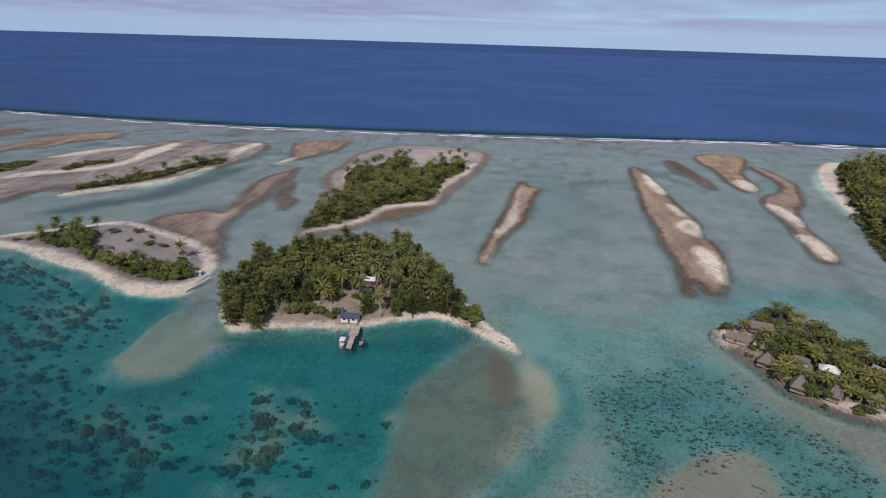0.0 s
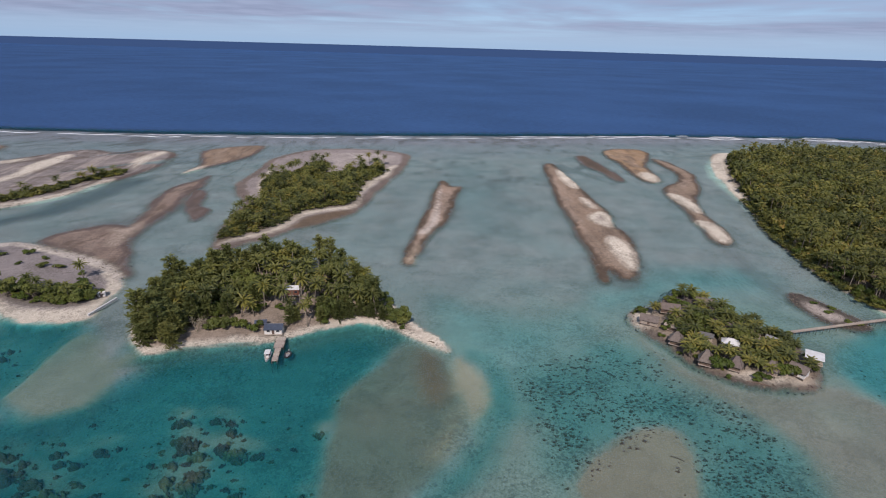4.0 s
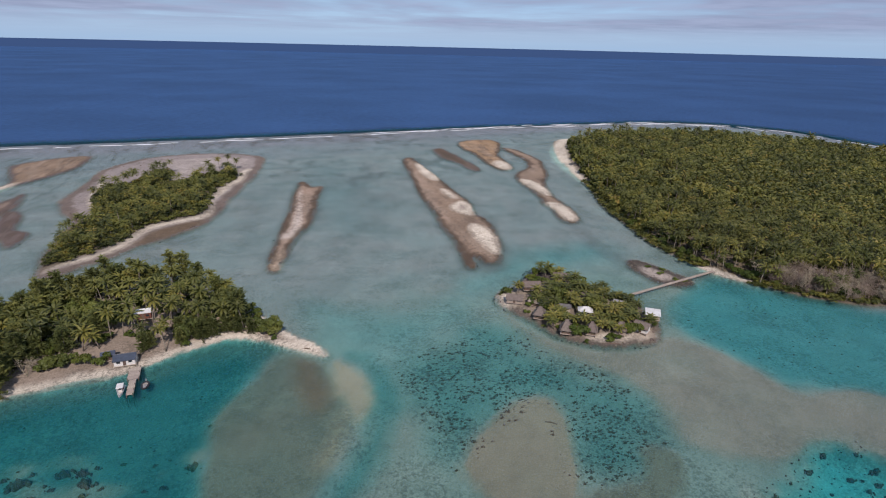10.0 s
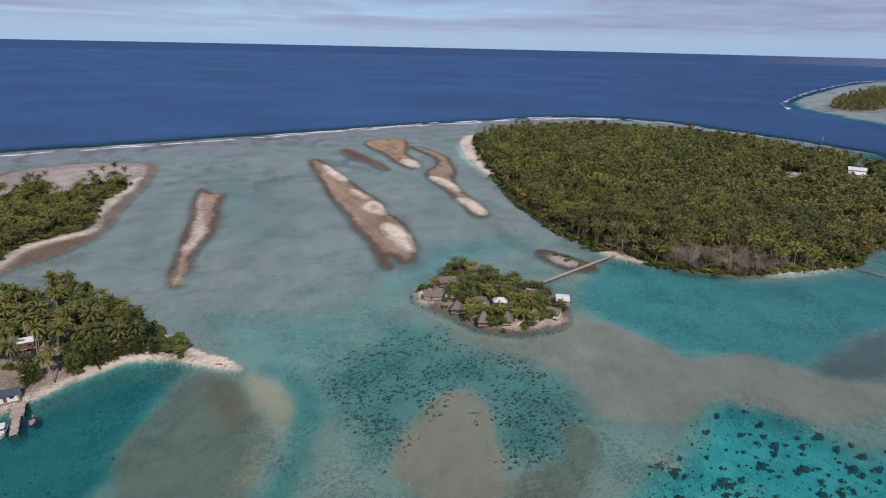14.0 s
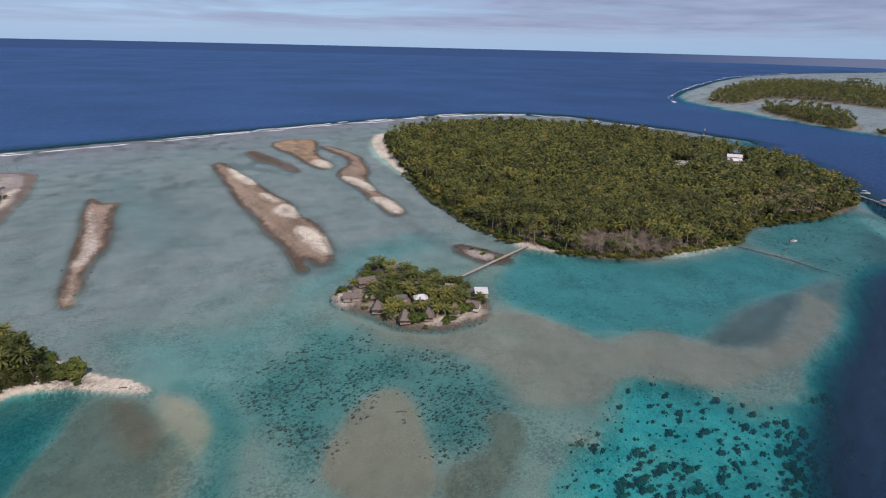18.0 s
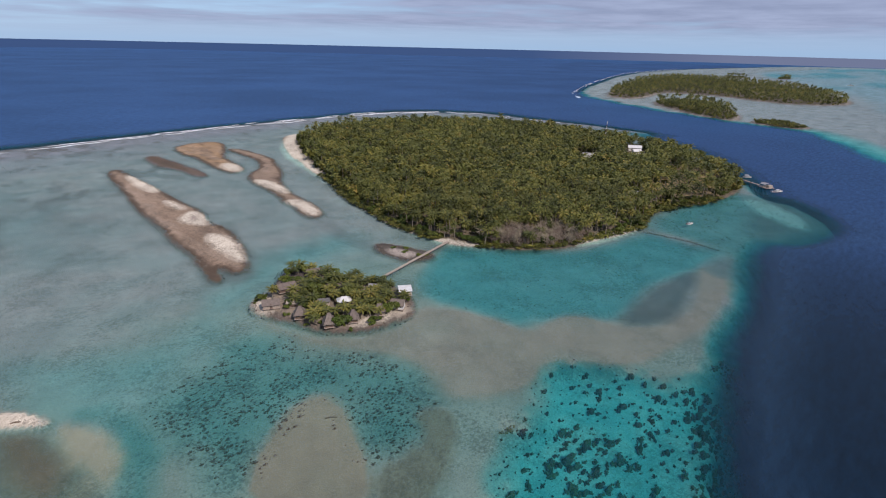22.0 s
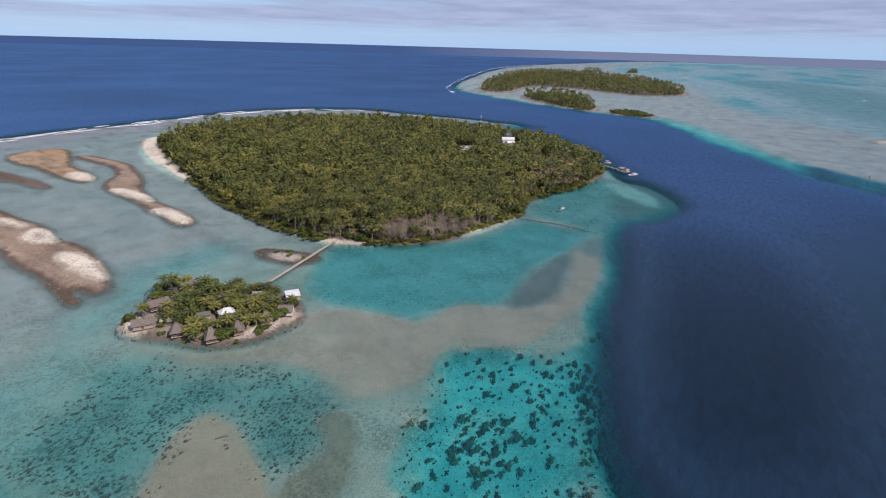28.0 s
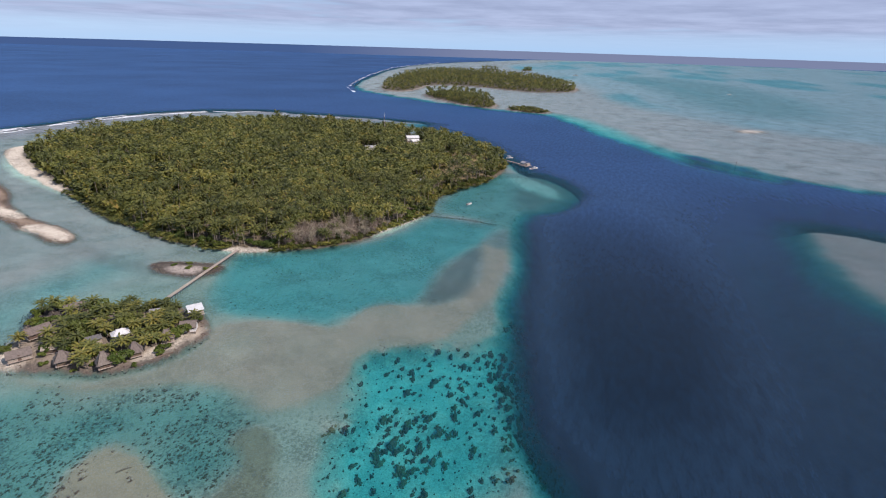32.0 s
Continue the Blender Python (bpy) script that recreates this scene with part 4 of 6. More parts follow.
def palm_kind(seed, tall):
    pts = trunk_points(seed, tall)
    trunk = Shape().tube(pts, [0.24, 0.17, 0.15, 0.13], 6)
    v, f = frond_arrays(seed, 25, 7, True, 3.2, 0.27)
    crown = cloud_mesh("crown", v + np.array(pts[-1]), f, PALM_LEAF)
    return trunk.mesh("trunk", BARK, True), crown


def tuft_arrays(seed, count, lumps, leaf, flat=0.75):
    """A crown of small leaf clumps: bent leaf pieces on the skin and inside of several uneven lumps."""
    r = np.random.RandomState(seed)
    centre = r.normal(size=(lumps, 3)) * np.array((0.52, 0.52, 0.28)) + np.array((0, 0, 0.12))
    size = r.uniform(0.34, 0.6, lumps)
    pick = r.randint(0, lumps, count)
    d = r.normal(size=(count, 3))
    d /= np.linalg.norm(d, axis=1)[:, None]
    d[:, 2] = np.where(d[:, 2] < -0.45, -d[:, 2], d[:, 2])
    p = centre[pick] + d * size[pick][:, None] * r.uniform(0.72, 1.06, count)[:, None] * np.array((1, 1, flat))
    t = np.cross(d, r.normal(size=(count, 3)))
    t /= np.linalg.norm(t, axis=1)[:, None] + 1e-9
    b = np.cross(d, t)
    s = leaf * r.uniform(0.6, 1.3, count)[:, None]
    tilt = d * s * r.uniform(0.2, 0.7, count)[:, None]
    v = np.stack([p - t * s * 0.55 - b * s * 0.3 + tilt * 0.2, p + t * s * 0.55 - b * s * 0.3 - tilt * 0.3, p + b * s * 0.75 + tilt], 1).reshape(-1, 3)
    v2 = np.stack([p - t * s * 0.4 + b * s * 0.25 - tilt, p + t * s * 0.5 + b * s * 0.1 + tilt * 0.3, p - b * s * 0.75 + tilt * 0.4], 1).reshape(-1, 3)
    v = np.concatenate([v, v2])
    return v, np.arange(len(v)).reshape(-1, 3)


def limbs(shape, base, tall, spread, r, radius):
    """A trunk that forks into a few tapered limbs."""
    fork = Vector(base) + Vector((r.uniform(-0.2, 0.2), r.uniform(-0.2, 0.2), tall * 0.38))
    shape.tube([base, fork], [radius, radius * 0.75], 6)
    for i in range(5):
        a = 2.4 * i + r.uniform(-0.4, 0.4)
        mid = fork + Vector((math.cos(a) * spread * 0.4, math.sin(a) * spread * 0.4, tall * 0.22))
        end = fork + Vector((math.cos(a) * spread * 0.75, math.sin(a) * spread * 0.75, tall * r.uniform(0.35, 0.55)))
        shape.tube([fork, mid, end], [radius * 0.6, radius * 0.4, radius * 0.15], 5)
    return shape


def tree_kind(seed, tall, wide, mat, count, leaf, lumps=9):
    r = random.Random(seed)
    trunk = limbs(Shape(), (0, 0, -0.2), tall, wide * 0.8, r, 0.05 * wide + 0.08)
    v, f = tuft_arrays(seed, count, lumps, leaf / wide, 0.8)
    v = v * np.array((wide, wide, tall * 0.62)) + np.array((0, 0, tall * 0.58))
    return trunk.mesh("trunk", BARK, True), cloud_mesh("crown", v, f, mat)


def ironwood_kind(seed, tall, wide):
    """A casuarina: an upright trunk with drooping feathery boughs in uneven tiers."""
    r = np.random.RandomState(seed)
    trunk = Shape().tube([(0, 0, -0.2), (0.1, 0.05, tall * 0.5), (0.0, 0.2, tall * 0.95)], [0.28, 0.18, 0.05], 6)
    vs = []
    for i in range(34):
        h = tall * (0.10 + 0.88 * (i / 34) ** 0.9)
        a = 2.4 * i + r.uniform(-0.4, 0.4)
        ln = wide * (1.05 - 0.72 * (h / tall) ** 1.6) * r.uniform(0.7, 1.15)
        rise = r.uniform(0.15, 0.55)
        for j in range(16):
            t = (j + 1) / 16
            p = np.array((math.cos(a) * ln * t, math.sin(a) * ln * t, h + ln * rise * t - ln * 0.35 * t * t)) + r.normal(size=3) * 0.22
            for _ in range(3):
                d = r.normal(size=3) * 0.35 + np.array((math.cos(a), math.sin(a), 0.25))
                q = r.normal(size=3) * 0.17
                o = r.normal(size=3) * 0.25
                vs += [p + o - q, p + o + q, p + o + d * r.uniform(0.5, 1.15)]
    v = np.array(vs)
    return trunk.mesh("trunk", BARK, True), cloud_mesh("crown", v, np.arange(len(v)).reshape(-1, 3), NEEDLE_LEAF)


def dead_kind(seed, tall):
    r = random.Random(seed)
    sh = Shape()

    def grow(p, d, ln, rad, depth):
        q = p + d * ln
        sh.tube([p, q], [rad, rad * 0.6], 3, False)
        if depth == 0:
            return
        if depth:
            for _ in range(3 if depth > 1 else 4):
                e = (d + Vector((r.gauss(0, 0.55), r.gauss(0, 0.55), r.gauss(0.05, 0.3)))).normalized()
                grow(p + d * ln * r.uniform(0.55, 1.0), e, ln * r.uniform(0.55, 0.8), rad * 0.6, depth - 1)

    for _ in range(3):
        grow(Vector((r.uniform(-0.4, 0.4), r.uniform(-0.4, 0.4), -0.1)), Vector((r.uniform(-0.5, 0.5), r.uniform(-0.5, 0.5), 1)).normalized(), tall * 0.34, 0.14, 4)
    return sh.mesh("dead_wood", DEAD_WOOD)


def scatter(name, gap, margin, seed, keep=None, away=()):
    """Places in an area, about one for each square of that gap, set in from its edge and clear of what stands there."""
    p = PLAN[name]
    r = np.random.RandomState(seed)
    lo, hi = p.min(0), p.max(0)
    gx, gy = np.meshgrid(np.arange(lo[0], hi[0], gap), np.arange(lo[1], hi[1], gap * 0.9))
    gx[1::2] += gap / 2
    gx, gy = gx.ravel() + r.uniform(-0.42, 0.42, gx.size) * gap, gy.ravel() + r.uniform(-0.42, 0.42, gy.size) * gap
    ok = inside(name, gx, gy) > margin
    if keep is not None:
        ok &= keep(gx, gy)
    for cx, cy, rad in away:
        ok &= (gx - cx) ** 2 + (gy - cy) ** 2 > rad * rad
    return list(zip(gx[ok], gy[ok]))


MADE = {}


def plant(kind, x, y, size=1.0, tall=1.0):
    """One tree as a thing of its own, out of the kinds below; later ones share the first one's meshes."""
    name, label, category, group, pieces = KINDS[kind]
    z = float(height_at(x, y)[0])
    m = Matrix.LocRotScale((x, y, z - 0.05), Euler((0, 0, rng.uniform(0, 6.28))), (size, size, size * tall))
    ob = thing(name, label, category, group)
    for key, me in pieces:
        part(key, me, None, ob)
    ob.matrix_basis = m
    return ob


KINDS = {}
for i, tall in enumerate((7.5, 9.0, 10.5, 6.0, 8.2)):
    t_, c_ = palm_kind(11 + i, tall)
    KINDS["palm%d" % i] = ("coconut_palm", "tall coconut palm with a leaning grey trunk and yellow-green fronds", "palm tree", "coconut palms", [("trunk", t_), ("crown", c_)])
for i, (tall, wide) in enumerate(((5.5, 3.0), (7.0, 3.6), (4.2, 2.6))):
    t_, c_ = tree_kind(31 + i, tall, wide, TREE_LEAF, 620, 0.75)
    KINDS["tree%d" % i] = ("broadleaf_tree", "dense dark green broadleaf tree on sandy ground", "tree", "broadleaf trees", [("trunk", t_), ("crown", c_)])
for i, (tall, wide) in enumerate(((1.9, 1.7), (2.6, 2.2), (3.1, 2.0))):
    t_, c_ = tree_kind(41 + i, tall, wide, SHRUB_LEAF, 330, 0.6, 7)
    KINDS["shrub%d" % i] = ("shrub", "rounded bright green beach shrub", "shrub", "beach shrubs", [("stem", t_), ("foliage", c_)])
for i, (tall, wide) in enumerate(((11.5, 4.0), (13.5, 4.4), (10.0, 3.6))):
    t_, c_ = ironwood_kind(51 + i, tall, wide)
    KINDS["iron%d" % i] = ("ironwood_tree", "tall feathery dark green ironwood tree by the beach", "tree", "ironwood trees", [("trunk", t_), ("crown", c_)])
for i in range(3):
    KINDS["dead%d" % i] = ("dead_tree", "leafless grey bleached dead tree at the shore", "dead tree", "dead trees", [("dead_wood", dead_kind(61 + i, 7.0))])

HOUSES = [(107, 170, 6.5), (119.5, 176, 6.5), (138, 181, 5.5), (110, 155, 5.0), (112.5, 141, 4.5), (120.5, 136.5, 4.3), (126, 148.5, 6), (150, 138.5, 6), (140, 131.5, 5), (131, 133, 4), (144, 151, 5), (122, 156, 5),
          (-33.5, 177, 6.5), (-38.5, 179.5, 4), (-31, 204, 6), (-31, 168, 7)]

# dock island
OPEN = HOUSES + [(-46, 195, 4), (-20, 236, 4), (4, 190, 4.5), (-20, 185, 4), (-36, 186, 6)]
TALL_WOOD = [(-79, 214), (-75, 209), (-69, 233), (-70, 219), (-64, 226), (-50, 235), (-53, 229), (-46, 238), (-41, 239), (-42, 232), (-32, 239), (-36, 236), (-28, 231), (-17, 235), (-12, 229), (-22, 238), (-5, 209), (-1, 199), (2, 188), (-58, 236), (-63, 237)]
for x, y in TALL_WOOD:
    plant("iron%d" % rng.randrange(3), x, y, rng.uniform(0.95, 1.2), rng.uniform(0.95, 1.15))
for x, y in scatter("dock_island", 5.4, 2.0, 1, lambda x, y: (x > -72) & (x < 8) & (y > np.where(x > -24, 179, 183)), OPEN + [(px, py, 2.5) for px, py in TALL_WOOD]):
    k = rng.random()
    if k < (0.86 if x > -50 else 0.5):
        plant("palm%d" % rng.randrange(5), x, y, rng.uniform(0.85, 1.15), rng.uniform(0.8, 1.15))
    else:
        plant(rng.choice(("tree0", "tree1", "iron2")), x, y, rng.uniform(0.7, 0.95))
for x, y in scatter("dock_island", 4.6, 0.6, 2, lambda x, y: (x <= -64), HOUSES):
    plant("iron%d" % rng.randrange(3), x, y, rng.uniform(0.7, 1.1), rng.uniform(0.8, 1.05))
for x, y in scatter("dock_island", 5.0, 1.0, 3, lambda x, y: (x > -62) & ((y > 186) | (x > -20)) & (x < 14), OPEN):
    if rng.random() < 0.45:
        plant("shrub%d" % rng.randrange(3), x, y, rng.uniform(0.6, 1.0))
for x, y in scatter("dock_island", 3.8, -0.5, 4, lambda x, y: (inside("dock_island", x, y) < 4) & (y > 188), HOUSES):
    if y > 222:
        continue
    plant(rng.choice(("shrub0", "shrub1", "shrub2", "tree2")), x, y, rng.uniform(0.7, 1.1))
for x, y, s in ((-52, 180.5, 0.85), (-56, 179.5, 0.8), (-54, 182, 0.9), (9, 181.5, 1.1), (11.5, 181, 1.2), (13, 178.5, 0.8)):
    plant("tree2", x, y, s, 0.95)
for x, y, s in ((-46, 180, 1.15), (-40.5, 177, 1.0)):
    plant("shrub2", x, y, s)
for x, y, s in ((-29, 181.5, 0.72), (-27, 183, 0.6), (-11, 184, 0.85), (-14.5, 185, 0.85), (-7.5, 184.5, 0.8), (-9, 187, 0.9), (-3, 186, 0.7), (1, 185, 0.65), (-18, 183, 0.6), (5, 182.5, 0.6)):
    plant("iron2", x, y, s)
plant("dead0", -61, 178.5, 1.1)
plant("dead1", -60, 181, 0.9)

# hut island
for x, y in scatter("hut_island", 3.9, 2.2, 5, lambda x, y: (x > 109) & ~((y > 176) & (x < 132)), HOUSES):
    if rng.random() < 0.85:
        plant("palm%d" % rng.choice((0, 3, 3, 3, 4)), x, y, rng.uniform(0.8, 1.05), rng.uniform(0.45, 0.7))
    else:
        plant("tree%d" % rng.randrange(3), x, y, rng.uniform(0.55, 0.85))
for x, y in scatter("hut_island", 3.6, 1.5, 6, lambda x, y: (x > 107), HOUSES):
    if rng.random() < 0.55:
        plant("shrub%d" % rng.randrange(3), x, y, rng.uniform(0.55, 0.95))
for x, y, s in ((116.5, 138.5, 1.3), (115, 149, 0.8), (113, 164, 1.0), (135.5, 132.0, 1.3)):
    plant("shrub2", x, y, s)
for x, y in ((123.0, 146.0), (131.0, 146.5), (131.5, 151.5), (126.0, 153.5), (118.5, 157.5), (141.5, 147.5), (147.5, 153.5), (149.0, 147.5), (141.0, 153.5)):
    plant("palm%d" % rng.choice((0, 3, 4)), x, y, 0.85, 0.68)
for x, y in ((109.5, 149.0), (110.5, 146.0), (124.0, 136.5), (127.0, 134.0), (128.5, 131.8), (147.0, 134.0)):
    plant("palm3", x, y, 0.85, 0.75)
for x, y in scatter("hut_island", 3.4, -0.4, 26, lambda x, y: (inside("hut_island", x, y) < 3.0) & (x > 106) & ~((y < 136) & (x > 117)), HOUSES):
    if rng.random() < 0.65:
        plant("shrub%d" % rng.randrange(3), x, y, rng.uniform(0.4, 0.75), 0.8)

# island with the gravel flat and the shrub-grown island behind
for x, y in scatter("left_thicket", 3.5, 0.3, 8):
    k = rng.random()
    plant("palm%d" % rng.choice((0, 3, 4)) if k < 0.2 else "tree%d" % rng.randrange(3) if k < 0.55 else "shrub%d" % rng.randrange(3), x, y, rng.uniform(0.7, 1.0), rng.uniform(0.7, 1.0))
for x, y, s in ((-172, 262, 0.9), (-160, 262, 1.0), (-150, 255, 0.8), (-146, 246, 0.9), (-138, 243, 1.0), (-125, 236, 0.9), (-121, 228, 1.1), (-158, 250, 0.8), (-117, 224, 0.9), (-206, 248, 0.8), (-212, 247, 0.7)):
    plant("shrub%d" % rng.randrange(3), x, y, s, 0.7)
plant("palm0", -122, 231, 0.95)
plant("palm4", -178, 258, 1.0)


def thicket(area_name, gap, margin, seed, share, name, label, tall=1.0, keep=None, away=()):
    """A far wood that nobody could count, as one mesh: low leafy crowns with palms over them."""
    rows = []
    for x, y in scatter(area_name, gap, margin, seed, keep, away):
        z = float(height_at(x, y)[0])
        k = rng.random()
        if k < share:
            rows.append((rng.randrange(6), x, y, z, rng.uniform(0, 6.28), rng.uniform(0.85, 1.15), tall * rng.uniform(0.78, 1.12), rng.random()))
        else:
            rows.append((6 + rng.randrange(4), x, y, z, rng.uniform(0, 6.28), rng.uniform(0.7, 1.2), tall * rng.uniform(0.7, 1.0), rng.random()))
    ob = new(name, gather(LOW_KINDS if min(abs(r_[1]) + abs(r_[2]) for r_ in rows) > 900 else MID_KINDS, rows, name, PALM_LEAF))
    return tagged(ob, label, "wood", kind="stuff")


FAR_TALL = (8.5, 10.0, 9.2, 7.4, 10.8, 8.0)


def wood_kinds(fronds, segs, full, clumps, leaf, wide):
    """Six palm crowns and four leafy bushes, light enough to be joined by the thousand."""
    out = []
    for i in range(6):
        v, f = frond_arrays(80 + i, fronds, segs, full, 3.4, wide)
        out.append((v + np.array(trunk_points(80 + i, FAR_TALL[i])[-1]), f))
    for i in range(4):
        v, f = tuft_arrays(90 + i, clumps, 6, leaf, 0.8)
        out.append((v * np.array((2.6, 2.6, 2.2)) + np.array((0, 0, 1.7)), f))
    return out


MID_KINDS = wood_kinds(16, 4, False, 60, 0.45, 0.58)
LOW_KINDS = wood_kinds(13, 2, False, 26, 0.62, 0.85)
FAR_TRUNKS = []
for i in range(6):
    sh = Shape().tube([trunk_points(80 + i, FAR_TALL[i])[k] for k in (0, 2, 3)], [0.2, 0.15, 0.12], 3, False)
    FAR_TRUNKS.append((np.array(sh.v), np.array([q_ for q in sh.f for q_ in ((q[0], q[1], q[2]), (q[0], q[2], q[3]))])))

thicket("shrub_thicket", 3.5, 0.5, 12, 0.16, "island_thicket", "low green thicket with scattered coconut palms on the gravel island", 0.85)
thicket("flat_thicket_1", 2.8, 0.0, 13, 0.10, "flat_thicket", "low green scrub with a few palms on a gravel flat", 0.7)
thicket("flat_thicket_2", 3.2, 0.0, 14, 0.0, "flat_thicket", "low green scrub on a gravel flat", 0.6)
thicket("flat_thicket_3", 3.2, 0.0, 15, 0.0, "flat_thicket", "low sparse green scrub on a gravel flat", 0.5)
for x, y in ((10, 462), (16, 460), (4, 462), (-27, 345), (-45, 320), (-52, 330), (-10, 365)):
    plant("palm%d" % rng.choice((0, 1, 2)), x, y, 1.0)

# the large palm-grown island
CLEAR = [(556, 187, 13), (541, 181, 14), (526, 176, 14), (511, 171, 12), (497, 166, 10), (484, 207, 12), (471, 201, 12), (459, 196, 9), (380, 124, 8), (371, 121, 8), (363, 118, 7)]
NEARBY = scatter("main_island", 4.6, 0.2, 21, lambda x, y: inside("main_island", x, y) < 15.5, CLEAR + [(212, 164, 4)])
NEARBY = [p for p in NEARBY if 214 < p[0] < 330 and p[1] < 215]
DEAD = [p for p in NEARBY if 224 < p[0] < 268 and p[1] < 146]
for x, y in NEARBY:
    if (x, y) in DEAD and rng.random() < 0.8:
        plant("dead%d" % rng.randrange(3), x, y, rng.uniform(1.0, 1.5))
    elif rng.random() < 0.72:
        plant("palm%d" % rng.randrange(5), x, y, rng.uniform(0.8, 1.1), rng.uniform(0.8, 1.05))
    else:
        plant("shrub%d" % rng.randrange(3), x, y, rng.uniform(0.8, 1.3))
for x, y in scatter("main_island", 4.2, -0.6, 27, lambda x, y: (inside("main_island", x, y) < 24) & (x > 226) & (x < 278) & (y < 152)):
    plant("dead%d" % rng.randrange(3), x, y, rng.uniform(0.85, 1.5))
plant("shrub2", 245, 123, 1.5)
for x, y in scatter("main_island", 4.2, 0.3, 24, lambda x, y: (inside("main_island", x, y) < 7) & (x > 210) & (x < 500) & (y < 260)):
    if not (204 < x < 222 and 158 < y < 172) and not (222 < x < 272 and y < 150) and rng.random() < 0.22:
        plant("shrub%d" % rng.randrange(3), x, y, rng.uniform(0.7, 1.25))
for x, y in ((190, 164), (192.5, 161.5), (188, 172), (193.5, 176), (189, 181)):
    plant("shrub0", x, y, rng.uniform(0.6, 0.9), 0.6)


thicket("main_island", 2.5, -0.4, 28, 0.0, "shore_scrub", "low green scrub along the shore of the palm island", 0.5,
        lambda x, y: (inside("main_island", x, y) < 4.2) & (x < 420) & (y < 335) & ~((x > 208) & (x < 222) & (y > 150) & (y < 172)))


def grove():
    """The palm forest as one mesh of crowns and one of trunks, with undergrowth between."""
    crowns, stems = [], []
    thin = lambda x, y: x > 340 and y < 150 and float(step(-4, 6, inside("east_meadow", np.array([x]), np.array([y])))[0])
    near = lambda x, y: ~((inside("palm_grove", x, y) < 11) & (x > 214) & (x < 330) & (y < 215)) & ~((inside("palm_grove", x, y) < 17) & (x > 228) & (x < 270) & (y < 145))
    for x, y in scatter("palm_grove", 4.7, -1.5, 22, near, CLEAR):
        z = float(height_at(x, y)[0])
        if rng.random() < 0.75 * thin(x, y):
            continue
        bushy = 0.68 if x < 320 + 0.25 * (y - 215) and y > 215 else 0.12
        if rng.random() < bushy:
            crowns.append((6 + rng.randrange(4), x, y, z, rng.uniform(0, 6.28), rng.uniform(0.9, 1.5), rng.uniform(0.9, 1.7), rng.random()))
            continue
        k, turn, size, tall = rng.randrange(6), rng.uniform(0, 6.28), rng.uniform(0.88, 1.15), rng.uniform(0.75, 1.12) * (1.25 if rng.random() < 0.07 else 1.0)
        crowns.append((k, x, y, z, turn, size, tall, rng.random()))
        stems.append((k, x, y, z, turn, size, tall, rng.random()))
    for x, y in scatter("palm_grove", 6.0, -3.0, 23, near, CLEAR):
        if rng.random() < 0.9 * thin(x, y):
            continue
        crowns.append((6 + rng.randrange(4), x, y, float(height_at(x, y)[0]) - 0.3, rng.uniform(0, 6.28), rng.uniform(0.7, 1.2), rng.uniform(0.5, 0.9), rng.random() * 0.5))
    near_by = [r_ for r_ in crowns if math.hypot(r_[1], r_[2]) < 390]
    far_off = [r_ for r_ in crowns if math.hypot(r_[1], r_[2]) >= 390]
    for rows, kinds in ((near_by, MID_KINDS), (far_off, LOW_KINDS)):
        tagged(new("palm_forest", gather(kinds, rows, "palm_forest", PALM_LEAF)), "dense forest of yellow-green coconut palms covering the island", "forest", kind="stuff")
    tagged(new("palm_trunks", gather(FAR_TRUNKS, stems, "palm_trunks", BARK)), "thin grey palm trunks of the dense forest", "trunks", kind="stuff")


grove()
thicket("far_grove_1", 11, 2, 31, 0.5, "far_forest", "distant palm and broadleaf forest on a low island", 1.25)
thicket("far_grove_2", 7.5, 2, 32, 0.35, "far_forest", "distant dark green forest on a narrow island", 1.25)
thicket("far_grove_3", 6.0, 2, 33, 0.0, "far_forest", "distant low green scrub on a small islet", 1.0)
thicket("far_grove_4", 9.0, 2, 34, 0.3, "far_forest", "distant low green trees on a small islet", 1.2)
thicket("far_grove_5", 8.0, 2, 35, 0.2, "far_forest", "distant low green trees on a small islet", 1.2)


# ------------------------------------------------------------------ corals, rubble and surf
def lump_arrays(seed, lumps, sub=2):
    """A knobbly head: several flattened, uneven balls grown into one another."""
    r = random.Random(seed)
    vs, fs, base = [], [], 0
    for i in range(lumps):
        bm = bmesh.new()
        bmesh.ops.create_icosphere(bm, subdivisions=sub, radius=1.0)
        d_ = r.uniform(0.15, 1.0)
        a, d, s = r.uniform(0, 6.28), (d_ if i else 0), (r.uniform(0.14, 0.40) * (1.25 - 0.75 * d_) if i else r.uniform(0.45, 0.6))
        off = Vector((math.cos(a) * d * 1.25, math.sin(a) * d * 0.75, 0))
        for vert in bm.verts:
            q = vert.co * (1 + 0.38 * noise.noise(vert.co * 2.3 + Vector((seed, i * 3.1, 0))) + 0.16 * noise.noise(vert.co * 6 + Vector((i, seed, 2))))
            vs.append(tuple(Vector((q.x * s * r.uniform(0.97, 1.03), q.y * s * 0.8, q.z * s * 1.1)) + off))
        fs += [tuple(v.index + base for v in f.verts) for f in bm.faces]
        base += len(bm.verts)
        bm.free()
    return np.array(vs), np.array(fs)


HEADS, HEAD_ARRAYS = [], []
for i in range(8):
    v, f = lump_arrays(i + 1, (16, 22, 26, 20, 30, 18, 14, 28)[i], 1)
    HEAD_ARRAYS.append((v, f))
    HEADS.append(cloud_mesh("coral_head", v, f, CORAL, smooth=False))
FAR_HEADS = [lump_arrays(i + 1, 9, 1) for i in range(8)]
SMALL_HEADS = [lump_arrays(20 + i, 1 + i % 2, 1) for i in range(6)]


SPOTS = []


